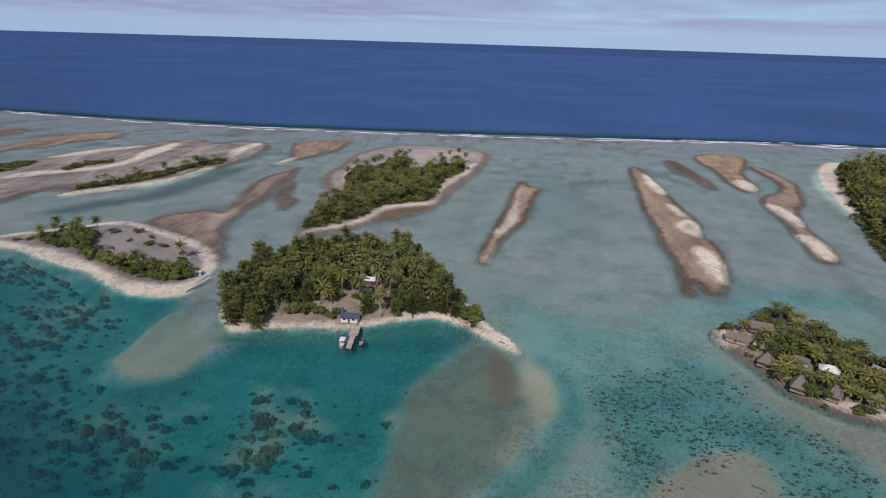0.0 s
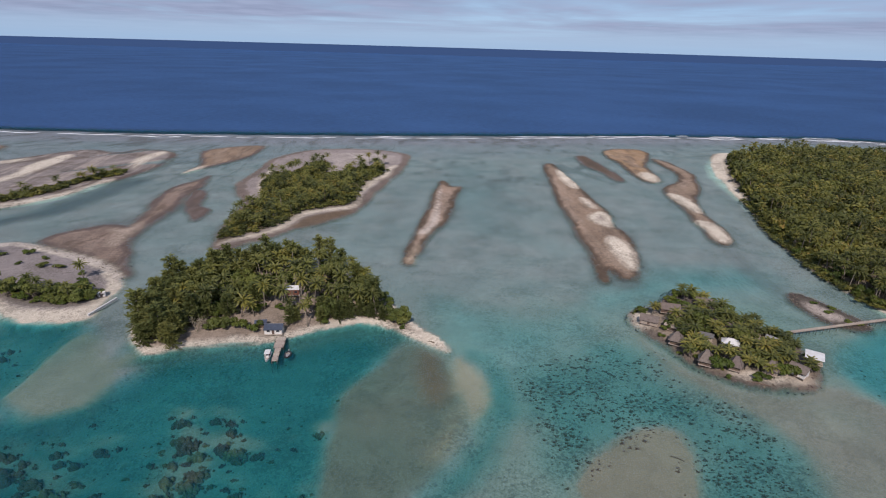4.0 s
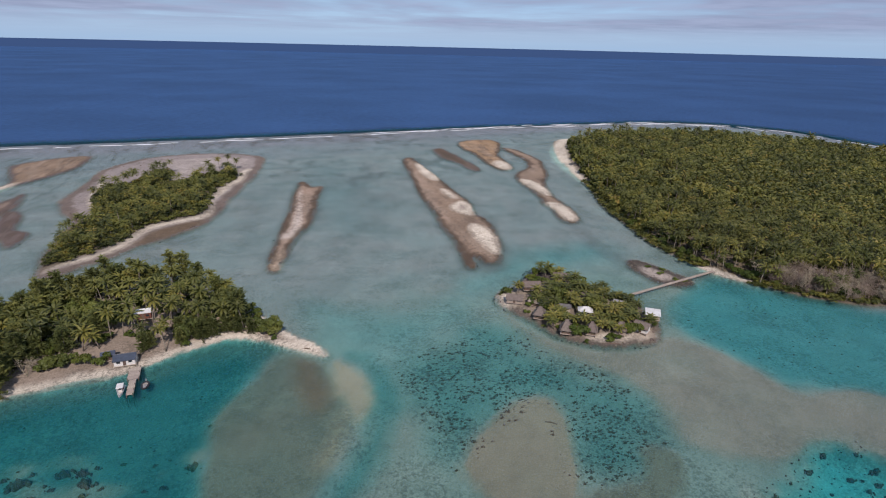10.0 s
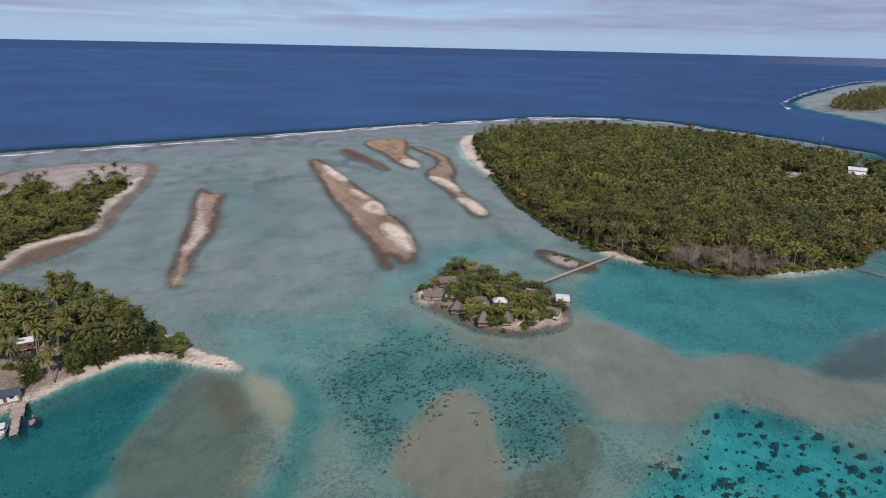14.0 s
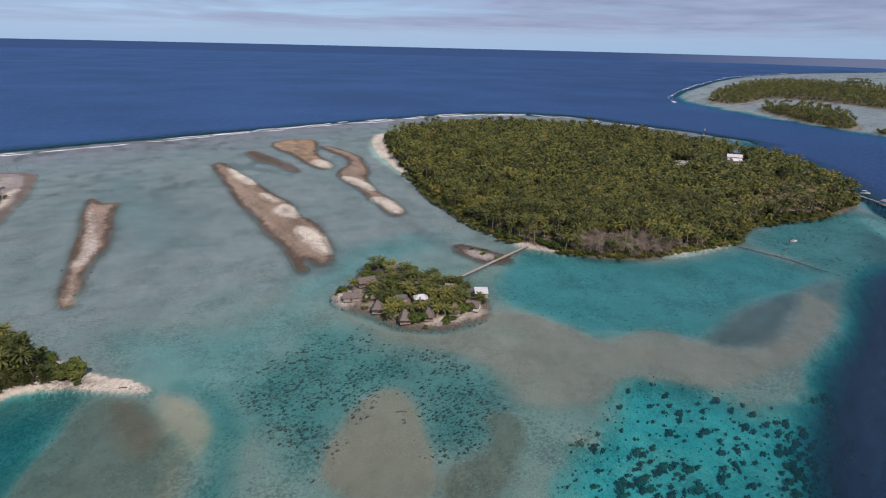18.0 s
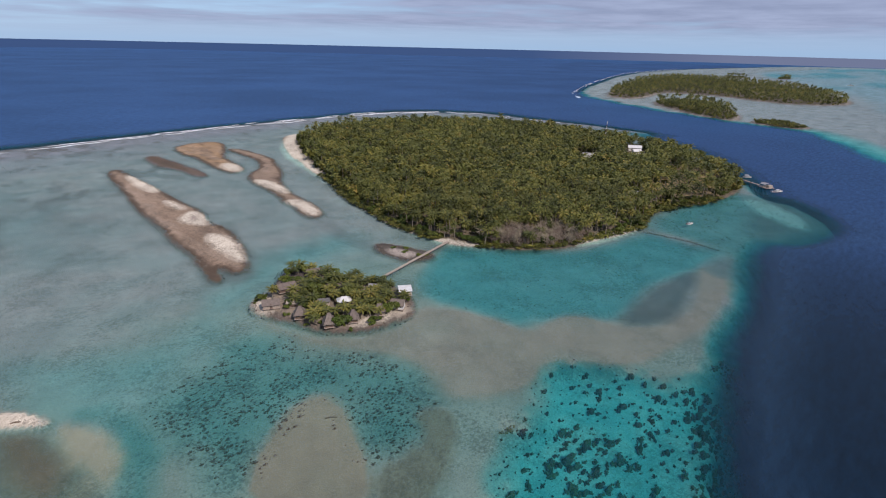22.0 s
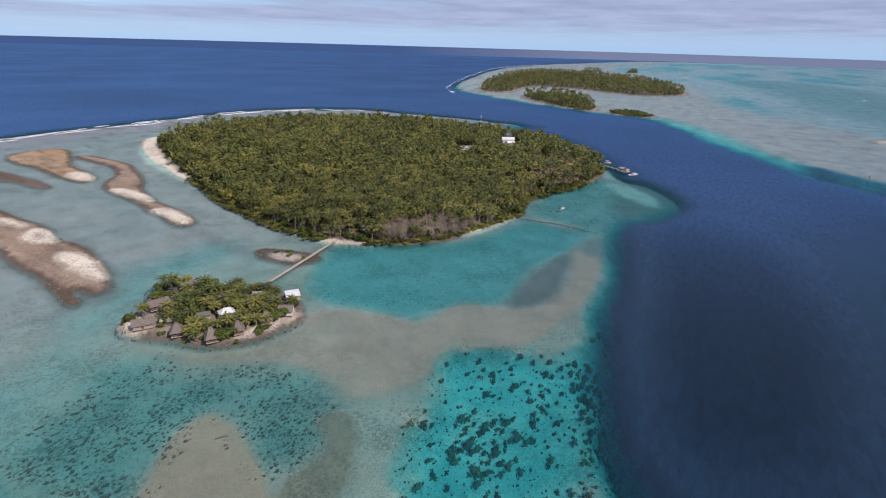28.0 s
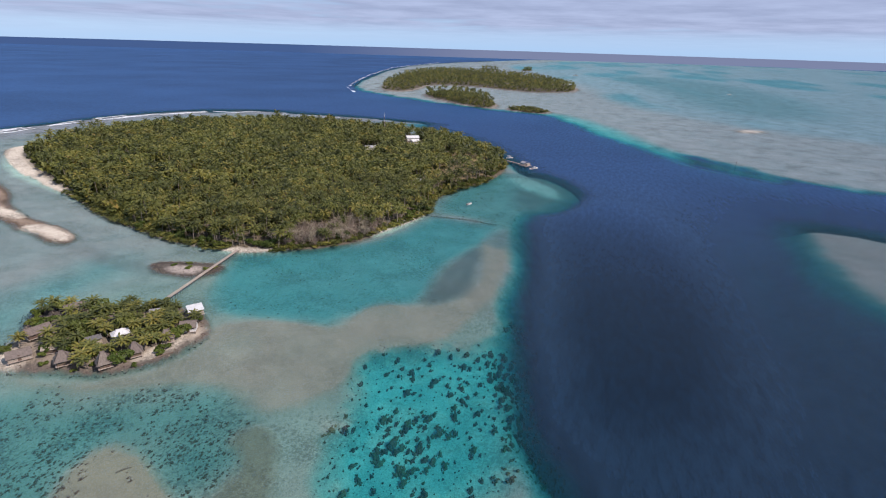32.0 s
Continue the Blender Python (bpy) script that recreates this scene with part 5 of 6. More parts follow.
def corals(area_name, gap, margin, seed, size, share):
    for x, y in scatter(area_name, gap, margin, seed):
        n = float(vnoise(np.array([x]), np.array([y]), 22, 77, 2)[0])
        if rng.random() > share * (1.0 + 1.3 * n):
            continue
        s = (size[0] + (size[1] - size[0]) * rng.random() ** 1.7) * (1 + 0.5 * max(0, n))
        z = float(height_at(x, y)[0])
        if z > -1.5 or z < -19 or (area_name == "dock_lagoon" and y > 128 + 14 * rng.random() + max(0.0, -x - 80)):
            continue
        up = min(s * (1.7 if area_name == "dock_lagoon" else 1.2), max(0.25, (-z - 0.75) / 0.72))
        SPOTS.append((math.hypot(x, y), x, y, s, up, z, rng.randrange(8), rng.uniform(-0.5, 0.5), rng.uniform(0.7, 1.0)))


corals("dock_lagoon", 4.4, 2.0, 41, (0.7, 2.9), 0.75)
corals("coral_garden", 3.3, -4.0, 42, (0.4, 2.3), 0.66)
corals("shelf_edge", 3.2, -4.0, 48, (0.6, 2.2), 0.85)
SPOTS.sort()
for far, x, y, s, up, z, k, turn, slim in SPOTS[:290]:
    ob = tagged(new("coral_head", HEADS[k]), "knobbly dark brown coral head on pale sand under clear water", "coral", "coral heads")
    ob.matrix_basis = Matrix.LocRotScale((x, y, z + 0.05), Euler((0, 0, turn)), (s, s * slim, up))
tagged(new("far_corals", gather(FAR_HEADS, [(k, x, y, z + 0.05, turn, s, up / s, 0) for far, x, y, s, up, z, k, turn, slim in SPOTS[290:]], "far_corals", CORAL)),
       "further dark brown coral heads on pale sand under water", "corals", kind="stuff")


def lay_water():
    """The sea as one level sheet; over each coral head the water is only as deep as its top."""
    depth = np.maximum(0.02, -HEIGHT)
    for far, x, y, s, up, z, k, turn, slim in SPOTS:
        top = max(0.15, -(z + up * 0.6))
        i0, i1 = np.searchsorted(XS, (x - 2.2 * s, x + 2.2 * s))
        j0, j1 = np.searchsorted(YS, (y - 2.2 * s, y + 2.2 * s))
        d = np.hypot(GX[j0:j1, i0:i1] - x, GY[j0:j1, i0:i1] - y) / s
        w = 1 - step(0.7, 1.7, d)
        depth[j0:j1, i0:i1] = np.minimum(depth[j0:j1, i0:i1], depth[j0:j1, i0:i1] * (1 - w) + top * w)
    # the sheen mask grows with plain distance from the origin
    sea = tagged(sheet("water", XS, YS, 0.0, {"depth": depth, "far_sea_sheen": step(190, 560, np.hypot(GX, GY))}), "clear turquoise lagoon and dark blue ocean water", "water", kind="structure")
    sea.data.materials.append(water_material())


lay_water()


def coral_field(area_name, gap, margin, seed, size, share, label, keep=None, kinds=None, knots=17, cut=0.0):
    rows = []
    at = np.array(scatter(area_name, gap, margin, seed, keep))
    thick = vnoise(at[:, 0], at[:, 1], knots, 78, 3)
    edge = np.ones(len(at)) if margin > -5 else step(-9, 5, inside(area_name, at[:, 0], at[:, 1]))
    ground_z = height_at(at[:, 0], at[:, 1])
    for (x, y), n, e, z in zip(at.tolist(), thick.tolist(), edge.tolist(), ground_z.tolist()):
        if rng.random() < share * max(0.0, 0.75 + 1.6 * n - cut) * e:
            s = size[0] + (size[1] - size[0]) * rng.random() ** 1.8
            rows.append((rng.randrange(6), x, y, z, rng.uniform(-0.5, 0.5), s, min(0.5, max(0.1, (-z - 0.5) / (1.3 * s))), 0))
    if rows:
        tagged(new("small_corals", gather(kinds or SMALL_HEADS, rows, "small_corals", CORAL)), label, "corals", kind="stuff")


coral_field("mottled_bed", 1.3, -9.0, 43, (0.18, 0.62), 0.55, "many small dark corals on the grey lagoon bed")
coral_field("mottled_bed", 1.4, -7.0, 53, (0.25, 1.15), 1.6, "ragged clusters of dark coral on the grey lagoon bed", None, FAR_HEADS, 9, 0.2)
coral_field("dock_lagoon", 2.6, 0.5, 44, (0.25, 0.75), 0.45, "many small dark corals on pale lagoon sand")
coral_field("coral_garden", 2.2, -4.0, 45, (0.3, 0.8), 0.6, "many small dark corals on bright lagoon sand")
coral_field("shelf_edge", 1.8, -4.0, 49, (0.5, 1.7), 1.3, "close-set dark corals on the slope to the deep passage")
coral_field("channel", 2.6, 1.0, 46, (0.25, 0.9), 0.4, "scattered small corals in the shallow channel")
coral_field("pier_shallows", 2.6, 0.0, 47, (0.4, 1.4), 0.5, "scattered dark corals in the shallows by the pier")


def stones(area_name, gap, lo, hi, seed, size, share, label):
    """Loose dark blocks along the edge of a flat, between two distances from its outline."""
    rows = []
    p = PLAN[area_name]
    r = np.random.RandomState(seed)
    a, b = p.min(0) + lo, p.max(0) - lo
    count = int((b[0] - a[0]) * (b[1] - a[1]) / gap ** 2)
    x, y = r.uniform(a[0], b[0], count), r.uniform(a[1], b[1], count)
    sd = inside(area_name, x, y)
    ok = (sd > lo) & (sd < hi) & (r.uniform(size=count) < share) & (x > -600) & (x < 760)
    for px, py in zip(x[ok], y[ok]):
        s = rng.uniform(*size)
        rows.append((rng.randrange(6), px, py, max(float(height_at(px, py)[0]), -0.5), rng.uniform(0, 6.28), s, rng.uniform(0.5, 0.9), 0))
    if rows:
        tagged(new("reef_stones", gather(SMALL_HEADS, rows, "reef_stones", STONE)), label, "stones", kind="stuff")


for k, nm in enumerate(("bar_a", "bar_b", "bar_c", "bar_d", "bar_e", "bar_f", "bar_g", "bar_h", "shrub_island", "flat_a", "flat_b", "flat_c", "rubble_islet", "hut_island")):
    stones(nm, {"hut_island": 1.2, "rubble_islet": 1.0}.get(nm, 1.9), -2.2, 1.8, 100 + k, (0.3, 0.95), 0.5, "loose brown reef stones along the water's edge")
for k, nm in enumerate(("flat_a", "flat_b", "flat_c", "bar_f", "bar_g", "bar_d")):
    stones(nm, 2.6, -4, 4, 150 + k, (0.25, 0.8), 0.45, "brown reef blocks strewn along the edge of a gravel flat")
stones("rubble_islet", 1.3, 1.5, 9, 171, (0.2, 0.6), 0.5, "grey coral rubble strewn over the small islet")
stones("hut_rocks", 1.1, -1.5, 6, 172, (0.25, 0.8), 0.6, "dark jagged reef rock behind the huts")
stones("reef_top", 3.4, 5, 120, 131, (0.3, 1.0), 0.35, "scattered brown reef blocks on the shallow reef top")
stones("reef_crest", 5.0, 18, 60, 130, (0.5, 1.6), 0.35, "scattered dark reef blocks on the outer reef flat")


def surf(line, seed, gap, thick=1.0):
    """White water where the swell breaks on the outer reef: low ragged ridges of foam with gaps between."""
    r = random.Random(seed)
    pts = [Vector((x, y, 0)) for x, y in line]
    far = 0.0
    for a, b in zip(pts, pts[1:]):
        ln, d = (b - a).length, (b - a).normalized()
        nrm = Vector((-d.y, d.x, 0))
        s = r.uniform(0, 20)
        while s < ln - 8:
            run = min(r.uniform(8, 55), ln - s)
            wide, off = r.choice((0.4, 0.6, 0.8, 1.2, 2.2, 4.5)) * thick * r.uniform(0.7, 1.2), r.uniform(-3.5, 3.5)
            sh = Shape()
            count = max(4, int(run / 4))
            k = 0
            for i in range(count + 1):
                t = i / count
                w = wide * math.sin(math.pi * min(1, max(0.03, t))) ** 0.6 * r.uniform(0.45, 1.2)
                c = a + d * (s + run * t) + nrm * (off + 4.0 * noise.noise(Vector((s + run * t, seed, 0)) * 0.04))
                sh.v += [tuple(c - nrm * w * 0.5 + Vector((0, 0, 0.02))), tuple(c + Vector((0, 0, 0.2 + 0.35 * w / wide))), tuple(c + nrm * w * 0.5 + Vector((0, 0, 0.02)))]
                if i:
                    q = 3 * (i - 1)
                    sh.f += [(q, q + 3, q + 4, q + 1), (q + 1, q + 4, q + 5, q + 2)]
            tagged(new("surf_wave", sh.mesh("surf_wave", FOAM)), "white foaming wave breaking on the outer reef edge", "surf", kind="stuff")
            s += run * 0.97 + max(0, r.uniform(-gap, gap))


surf([(-1400, 858), (-564, 677), (-397, 640), (-251, 613), (-120, 605), (6, 604), (133, 609), (261, 611), (383, 613), (533, 612), (607, 592), (683, 541), (714, 456), (708, 347)], 3, 22, 0.75)
surf([(-564, 688), (-251, 622), (6, 613), (261, 620), (383, 622), (540, 620), (616, 598)], 4, 420, 0.7)
surf([(400, 606), (533, 603), (607, 582), (676, 534), (702, 456), (697, 360)], 6, 150, 0.9)
surf([(1100, 500), (1160, 540), (1249, 590), (1649, 718), (2436, 915), (3339, 957)], 5, 12, 1.6)


# ------------------------------------------------------------------ huts, docks, boats
def gable_hut(name, label, x, y, yaw, ln, wd, wall, rise, roof_mat, wall_mat, floor=0.5, over=0.5, z=None, group="island huts"):
    """A hut on short posts with a pitched roof: its ridge runs along its length."""
    z = max(0.2, float(height_at(x, y)[0])) if z is None else z
    hut = thing(name, label, "hut", group, m=pose(x, y, z, 0, 0, yaw))
    for px in (-ln / 2 + 0.2, 0, ln / 2 - 0.2):
        for py in (-wd / 2 + 0.2, wd / 2 - 0.2):
            part("post", Shape().tube([(px, py, -1.6), (px, py, floor)], [0.11, 0.10], 6), DARK_WOOD, hut)
    part("deck", Shape().box(ln + 0.7, wd + 0.7, 0.16, pose(0, 0, floor), 0.03), WOOD, hut)
    f = floor + 0.16
    for sg in (-1, 1):
        side = part("side_wall", Shape().box(ln, 0.12, wall, pose(0, sg * wd / 2, f), 0.01), wall_mat, hut)
        for px in (-ln * 0.28, ln * 0.28):
            part("window", Shape().box(1.1, 0.06, 0.8, pose(px, sg * (wd / 2 + 0.06), f + 0.9), 0.01), GLASS, side)
        g = Shape()
        h = rise * (wd / (wd + 2 * over))
        t = 0.06
        g.add([(sg * ln / 2 - t, -wd / 2 + 0.06, f), (sg * ln / 2 - t, wd / 2 - 0.06, f), (sg * ln / 2 - t, wd / 2 - 0.06, f + wall), (sg * ln / 2 - t, 0, f + wall + h), (sg * ln / 2 - t, -wd / 2 + 0.06, f + wall),
               (sg * ln / 2 + t, -wd / 2 + 0.06, f), (sg * ln / 2 + t, wd / 2 - 0.06, f), (sg * ln / 2 + t, wd / 2 - 0.06, f + wall), (sg * ln / 2 + t, 0, f + wall + h), (sg * ln / 2 + t, -wd / 2 + 0.06, f + wall)],
              [(4, 3, 2, 1, 0), (5, 6, 7, 8, 9)] + [(i, (i + 1) % 5, 5 + (i + 1) % 5, 5 + i) for i in range(5)])
        part("gable_wall", g, wall_mat, hut)
        ov, hx = wd / 2 + over, ln / 2 + over
        drop = rise * over / (wd / 2 + over)
        s = Shape()
        n, rows = 14, 4
        for th in (0.0, 0.24):
            for j in range(rows + 1):
                for i in range(n + 1):
                    u = j / rows
                    sag = 0.05 * math.sin(i * 1.9 + j * 2.3) * (1 if th else 0.4)
                    s.v.append((-hx + 2 * hx * i / n, sg * ov * u, f + wall + rise - drop - (rise) * u + th + sag * (1 if th else 0)))
        m = (n + 1) * (rows + 1)
        for j in range(rows):
            for i in range(n):
                a = j * (n + 1) + i
                s.f += [(a, a + n + 1, a + n + 2, a + 1), (m + a, m + a + 1, m + a + n + 2, m + a + n + 1)]
        edge = [i for i in range(n + 1)] + [(n + 1) * (j + 1) - 1 for j in range(1, rows + 1)] + [rows * (n + 1) + i for i in range(n - 1, -1, -1)] + [j * (n + 1) for j in range(rows - 1, 0, -1)]
        s.f += [(a, b, m + b, m + a) for a, b in zip(edge, edge[1:] + edge[:1])]
        part("roof_slope", s, roof_mat, hut)
    part("ridge_cap", Shape().tube([(-ln / 2 - over, 0, f + wall + rise - drop + 0.2), (ln / 2 + over, 0, f + wall + rise - drop + 0.2)], [0.16, 0.16], 6), roof_mat, hut)
    part("door", Shape().box(0.9, 0.08, 2.0, pose(0, -wd / 2 - 0.07, f), 0.01), DARK_WOOD, hut)
    return hut


def hip_hut(name, label, x, y, yaw, ln, wd, wall, rise, ridge, roof_mat, wall_mat, floor=0.5, over=0.6, group="island huts"):
    """A hut with a steep thatch roof sloping on all four sides to a short ridge."""
    z = max(0.2, float(height_at(x, y)[0]))
    hut = thing(name, label, "hut", group, m=pose(x, y, z, 0, 0, yaw))
    for px in (-ln / 2 + 0.15, ln / 2 - 0.15):
        for py in (-wd / 2 + 0.15, wd / 2 - 0.15):
            part("post", Shape().tube([(px, py, -1.4), (px, py, floor + wall)], [0.11, 0.10], 6), DARK_WOOD, hut)
    part("deck", Shape().box(ln + 0.8, wd + 0.8, 0.16, pose(0, 0, floor), 0.03), WOOD, hut)
    f = floor + 0.16
    for sg in (-1, 1):
        w = part("side_wall", Shape().box(ln - 0.2, 0.1, wall, pose(0, sg * (wd / 2 - 0.1), f), 0.01), wall_mat, hut)
        part("window", Shape().box(1.0, 0.06, 0.8, pose(-ln * 0.22, sg * (wd / 2 - 0.03), f + 0.8), 0.01), GLASS, w)
        part("end_wall", Shape().box(0.1, wd - 0.34, wall, pose(sg * (ln / 2 - 0.1), 0, f), 0.01), wall_mat, hut)
    part("door", Shape().box(0.9, 0.08, 1.9, pose(ln * 0.2, -wd / 2 + 0.02, f), 0.01), DARK_WOOD, hut)
    a, b, top, eave = ln / 2 + over, wd / 2 + over, f + wall + rise, f + wall - 0.15
    r = ridge / 2
    cor = [Vector((-a, -b, eave)), Vector((a, -b, eave)), Vector((a, b, eave)), Vector((-a, b, eave))]
    rid = [Vector((-r, 0, top)), Vector((r, 0, top))]
    for quad in ((cor[0], cor[1], rid[1], rid[0]), (cor[1], cor[2], rid[1], rid[1]), (cor[2], cor[3], rid[0], rid[1]), (cor[3], cor[0], rid[0], rid[0])):
        p, q, u, v = quad
        nrm = (q - p).cross(u - p).normalized() * 0.2
        s = Shape()
        rows, n = 5, 8
        for th in (0, 1):
            for j in range(rows + 1):
                for i in range(n + 1):
                    k, h = i / n, j / rows
                    lo, hi = p.lerp(q, k), v.lerp(u, k)
                    s.v.append(tuple(lo.lerp(hi, h) + nrm * th * (1 - 0.5 * h) * (1 + 0.25 * math.sin(3 * i + 5 * j))))
        m = (n + 1) * (rows + 1)
        for j in range(rows):
            for i in range(n):
                c = j * (n + 1) + i
                s.f += [(c, c + n + 1, c + n + 2, c + 1), (m + c, m + c + 1, m + c + n + 2, m + c + n + 1)]
        s.f += [(i, i + 1, m + i + 1, m + i) for i in range(n)]
        part("roof_slope", s, roof_mat, hut)
    part("ridge_cap", Shape().tube([(-r - 0.2, 0, top + 0.08), (r + 0.2, 0, top + 0.08)], [0.17, 0.17], 6), roof_mat, hut)
    return hut


def hull(ln, wd, dp, mat_name, mat, sections=9):
    """An open boat hull with a pointed bow: outer skin, inner skin and a flat rim."""
    s = Shape()
    for skin in (1.0, 0.86):
        for i in range(sections + 1):
            t = i / sections
            w = wd / 2 * min(1.0, 1.25 * (1 - t) ** 0.55 + 0.02) * skin
            rise = dp * (1 + 0.35 * t * t)
            low = 0.0 if skin == 1.0 else dp * 0.35
            x = (-ln / 2 + ln * t) * (1 if skin == 1.0 else 0.96)
            s.v += [(x, -w, rise), (x, -w * 0.82, low + dp * 0.4 * (1 - low / dp)), (x, 0, low + dp * 0.25 * t), (x, w * 0.82, low + dp * 0.4 * (1 - low / dp)), (x, w, rise)]
    k = 5 * (sections + 1)
    for i in range(sections):
        for j in range(4):
            a = i * 5 + j
            s.f += [(a, a + 1, a + 6, a + 5), (k + a, k + a + 5, k + a + 6, k + a + 1)]
        for j in (0, 4):
            a = i * 5 + j
            s.f.append((a, a + 5, k + a + 5, k + a))
    s.f += [(4, 3, 2, 1, 0), (k, k + 1, k + 2, k + 3, k + 4), (0, k, k + 4, 4)]
    return s.mesh(mat_name, mat)


def motor_boat(label, x, y, yaw, ln, wd, canopy=True, cabin=False):
    boat = thing("motor_boat", label, "boat", m=pose(x, y, -0.15, 0, 0, yaw))
    part("hull", hull(ln, wd, 0.9, "hull", WHITE), None, boat)
    part("floor", Shape().box(ln * 0.72, wd * 0.66, 0.08, pose(-ln * 0.08, 0, 0.42), 0.01), WOOD, boat)
    motor = part("outboard_motor", Shape().box(0.55, 0.45, 0.75, pose(-ln / 2 - 0.25, 0, 0.65), 0.08), RUBBER, boat)
    part("motor_leg", Shape().box(0.2, 0.14, 0.9, pose(-ln / 2 - 0.2, 0, -0.25), 0.03), GREY_METAL, motor)
    part("seat", Shape().box(0.5, wd * 0.62, 0.35, pose(-ln * 0.25, 0, 0.5), 0.04), RED_WOOD, boat)
    console = part("console", Shape().box(0.7, 0.9, 0.95, pose(-ln * 0.02, 0, 0.5), 0.06), WHITE, boat)
    part("windscreen", Shape().box(0.05, 0.8, 0.35, pose(ln * 0.03 + 0.2, 0, 1.45), 0.01), GLASS, console)
    if canopy:
        for px in (-ln * 0.3, ln * 0.14):
            for py in (-wd * 0.36, wd * 0.36):
                part("canopy_post", Shape().tube([(px, py, 0.7), (px, py, 2.3)], [0.035, 0.035], 5), GREY_METAL, boat)
        part("canopy", Shape().box(ln * 0.5, wd * 0.86, 0.12, pose(-ln * 0.08, 0, 2.3), 0.06), WHITE, boat, "white canvas canopy")
    if cabin:
        c = part("cabin", Shape().box(ln * 0.3, wd * 0.7, 1.5, pose(ln * 0.05, 0, 0.5), 0.12), WHITE, boat)
        for py in (-1, 1):
            part("cabin_window", Shape().box(ln * 0.2, 0.05, 0.5, pose(ln * 0.05, py * (wd * 0.35 + 0.02), 1.2), 0.01), GLASS, c)
    return boat


# hut island
gable_hut("bungalow", "wooden bungalow with brown thatch roof over the sand", 107.5, 170.0, -36, 6.02, 3.78, 1.6, 1.7, THATCH, WOOD, 0.8, z=0.4)
gable_hut("bungalow", "long wooden bungalow with a pale brown thatch roof", 119.5, 176.5, -20, 6.71, 3.61, 1.8, 1.8, THATCH, DARK_WOOD, 0.9)
gable_hut("bungalow", "low thatched bungalow among shrubs at the island's back", 138.0, 181.5, -30, 6.02, 2.92, 1.7, 1.3, THATCH, WOOD)
gable_hut("shed", "low grey-roofed shed among palms", 113.5, 163.5, -52, 4.73, 2.24, 1.6, 0.8, WOOD, DARK_WOOD, 0.3)
hip_hut("thatched_hut", "steep thatched hut with a dark shaded side at the shore", 110.0, 155.0, -40, 3.61, 3.61, 1.6, 2.8, 1.0, THATCH, DARK_WOOD)
hip_hut("thatched_hut", "tall steep thatched hut on posts at the water's edge", 112.6, 141.2, -35, 3.35, 3.35, 1.5, 3.5, 1.0, THATCH, DARK_WOOD, 0.7)
hip_hut("thatched_hut", "steep thatched hut behind a small beach", 120.6, 136.8, -40, 3.1, 3.1, 1.5, 3.0, 0.9, THATCH, DARK_WOOD)
hip_hut("thatched_hut", "low brown thatched hut between palms", 131.0, 133.2, -50, 3.44, 3.27, 1.7, 2.4, 1.2, THATCH, WOOD)
gable_hut("bungalow", "brown thatched bungalow with a white gable facing the beach", 139.8, 131.6, -62, 4.82, 3.78, 1.9, 1.8, THATCH, WHITE)
hip_hut("pavilion", "open pavilion with a bright white sheet roof among palms", 127.0, 149.0, -33, 4.47, 3.27, 2.0, 1.3, 2.0, WHITE_METAL, WHITE)
gable_hut("shed", "grey sheet-roofed shed beside the white pavilion", 122.0, 155.5, -35, 3.96, 2.58, 1.8, 0.8, DARK_SHEET, WOOD, 0.3)
gable_hut("shed", "small shed with a grey sheet roof near the footbridge", 145.0, 150.5, -55, 3.61, 2.06, 1.8, 0.7, GREY_METAL, WOOD, 0.3)
gable_hut("bungalow", "brown thatched bungalow hidden among palms", 133.5, 162.0, -40, 5.16, 3.44, 1.9, 1.6, THATCH, WOOD)


def stilt_house():
    house = thing("stilt_house", "small house on stilts with a white sloping sheet roof", "house", m=pose(151.0, 138.0, 0, 0, 0, -40))
    for px in (-2.2, 0, 2.2):
        for py in (-1.8, 1.8):
            part("stilt", Shape().tube([(px, py, -1.2), (px, py, 1.4)], [0.12, 0.12], 6), DARK_WOOD, house)
    part("deck", Shape().box(5.6, 4.6, 0.2, pose(0, 0, 1.3), 0.03), WOOD, house)
    for sg in (-1, 1):
        w = part("side_wall", Shape().box(4.6, 0.12, 2.0, pose(0, sg * 1.7, 1.5), 0.01), WOOD, house)
        part("window", Shape().box(1.6, 0.06, 0.9, pose(0.8, sg * 1.79, 2.3), 0.01), GLASS, w)
        part("end_wall", Shape().box(0.12, 3.26, 2.0, pose(sg * 2.3, 0, 1.5), 0.01), WOOD, house)
    roof = part("roof", Shape().box(5.7, 4.9, 0.12, pose(0, 0, 3.75, 9, 0, 0), 0.03), WHITE_METAL, house)
    for i in range(9):
        part("roof_rib", Shape().box(0.07, 4.8, 0.05, pose(-2.6 + 0.65 * i, 0, 3.88, 9, 0, 0)), WHITE_METAL, roof)
    part("door", Shape().box(0.9, 0.06, 1.9, pose(-1.2, -1.79, 1.5), 0.01), DARK_WOOD, house)


stilt_house()


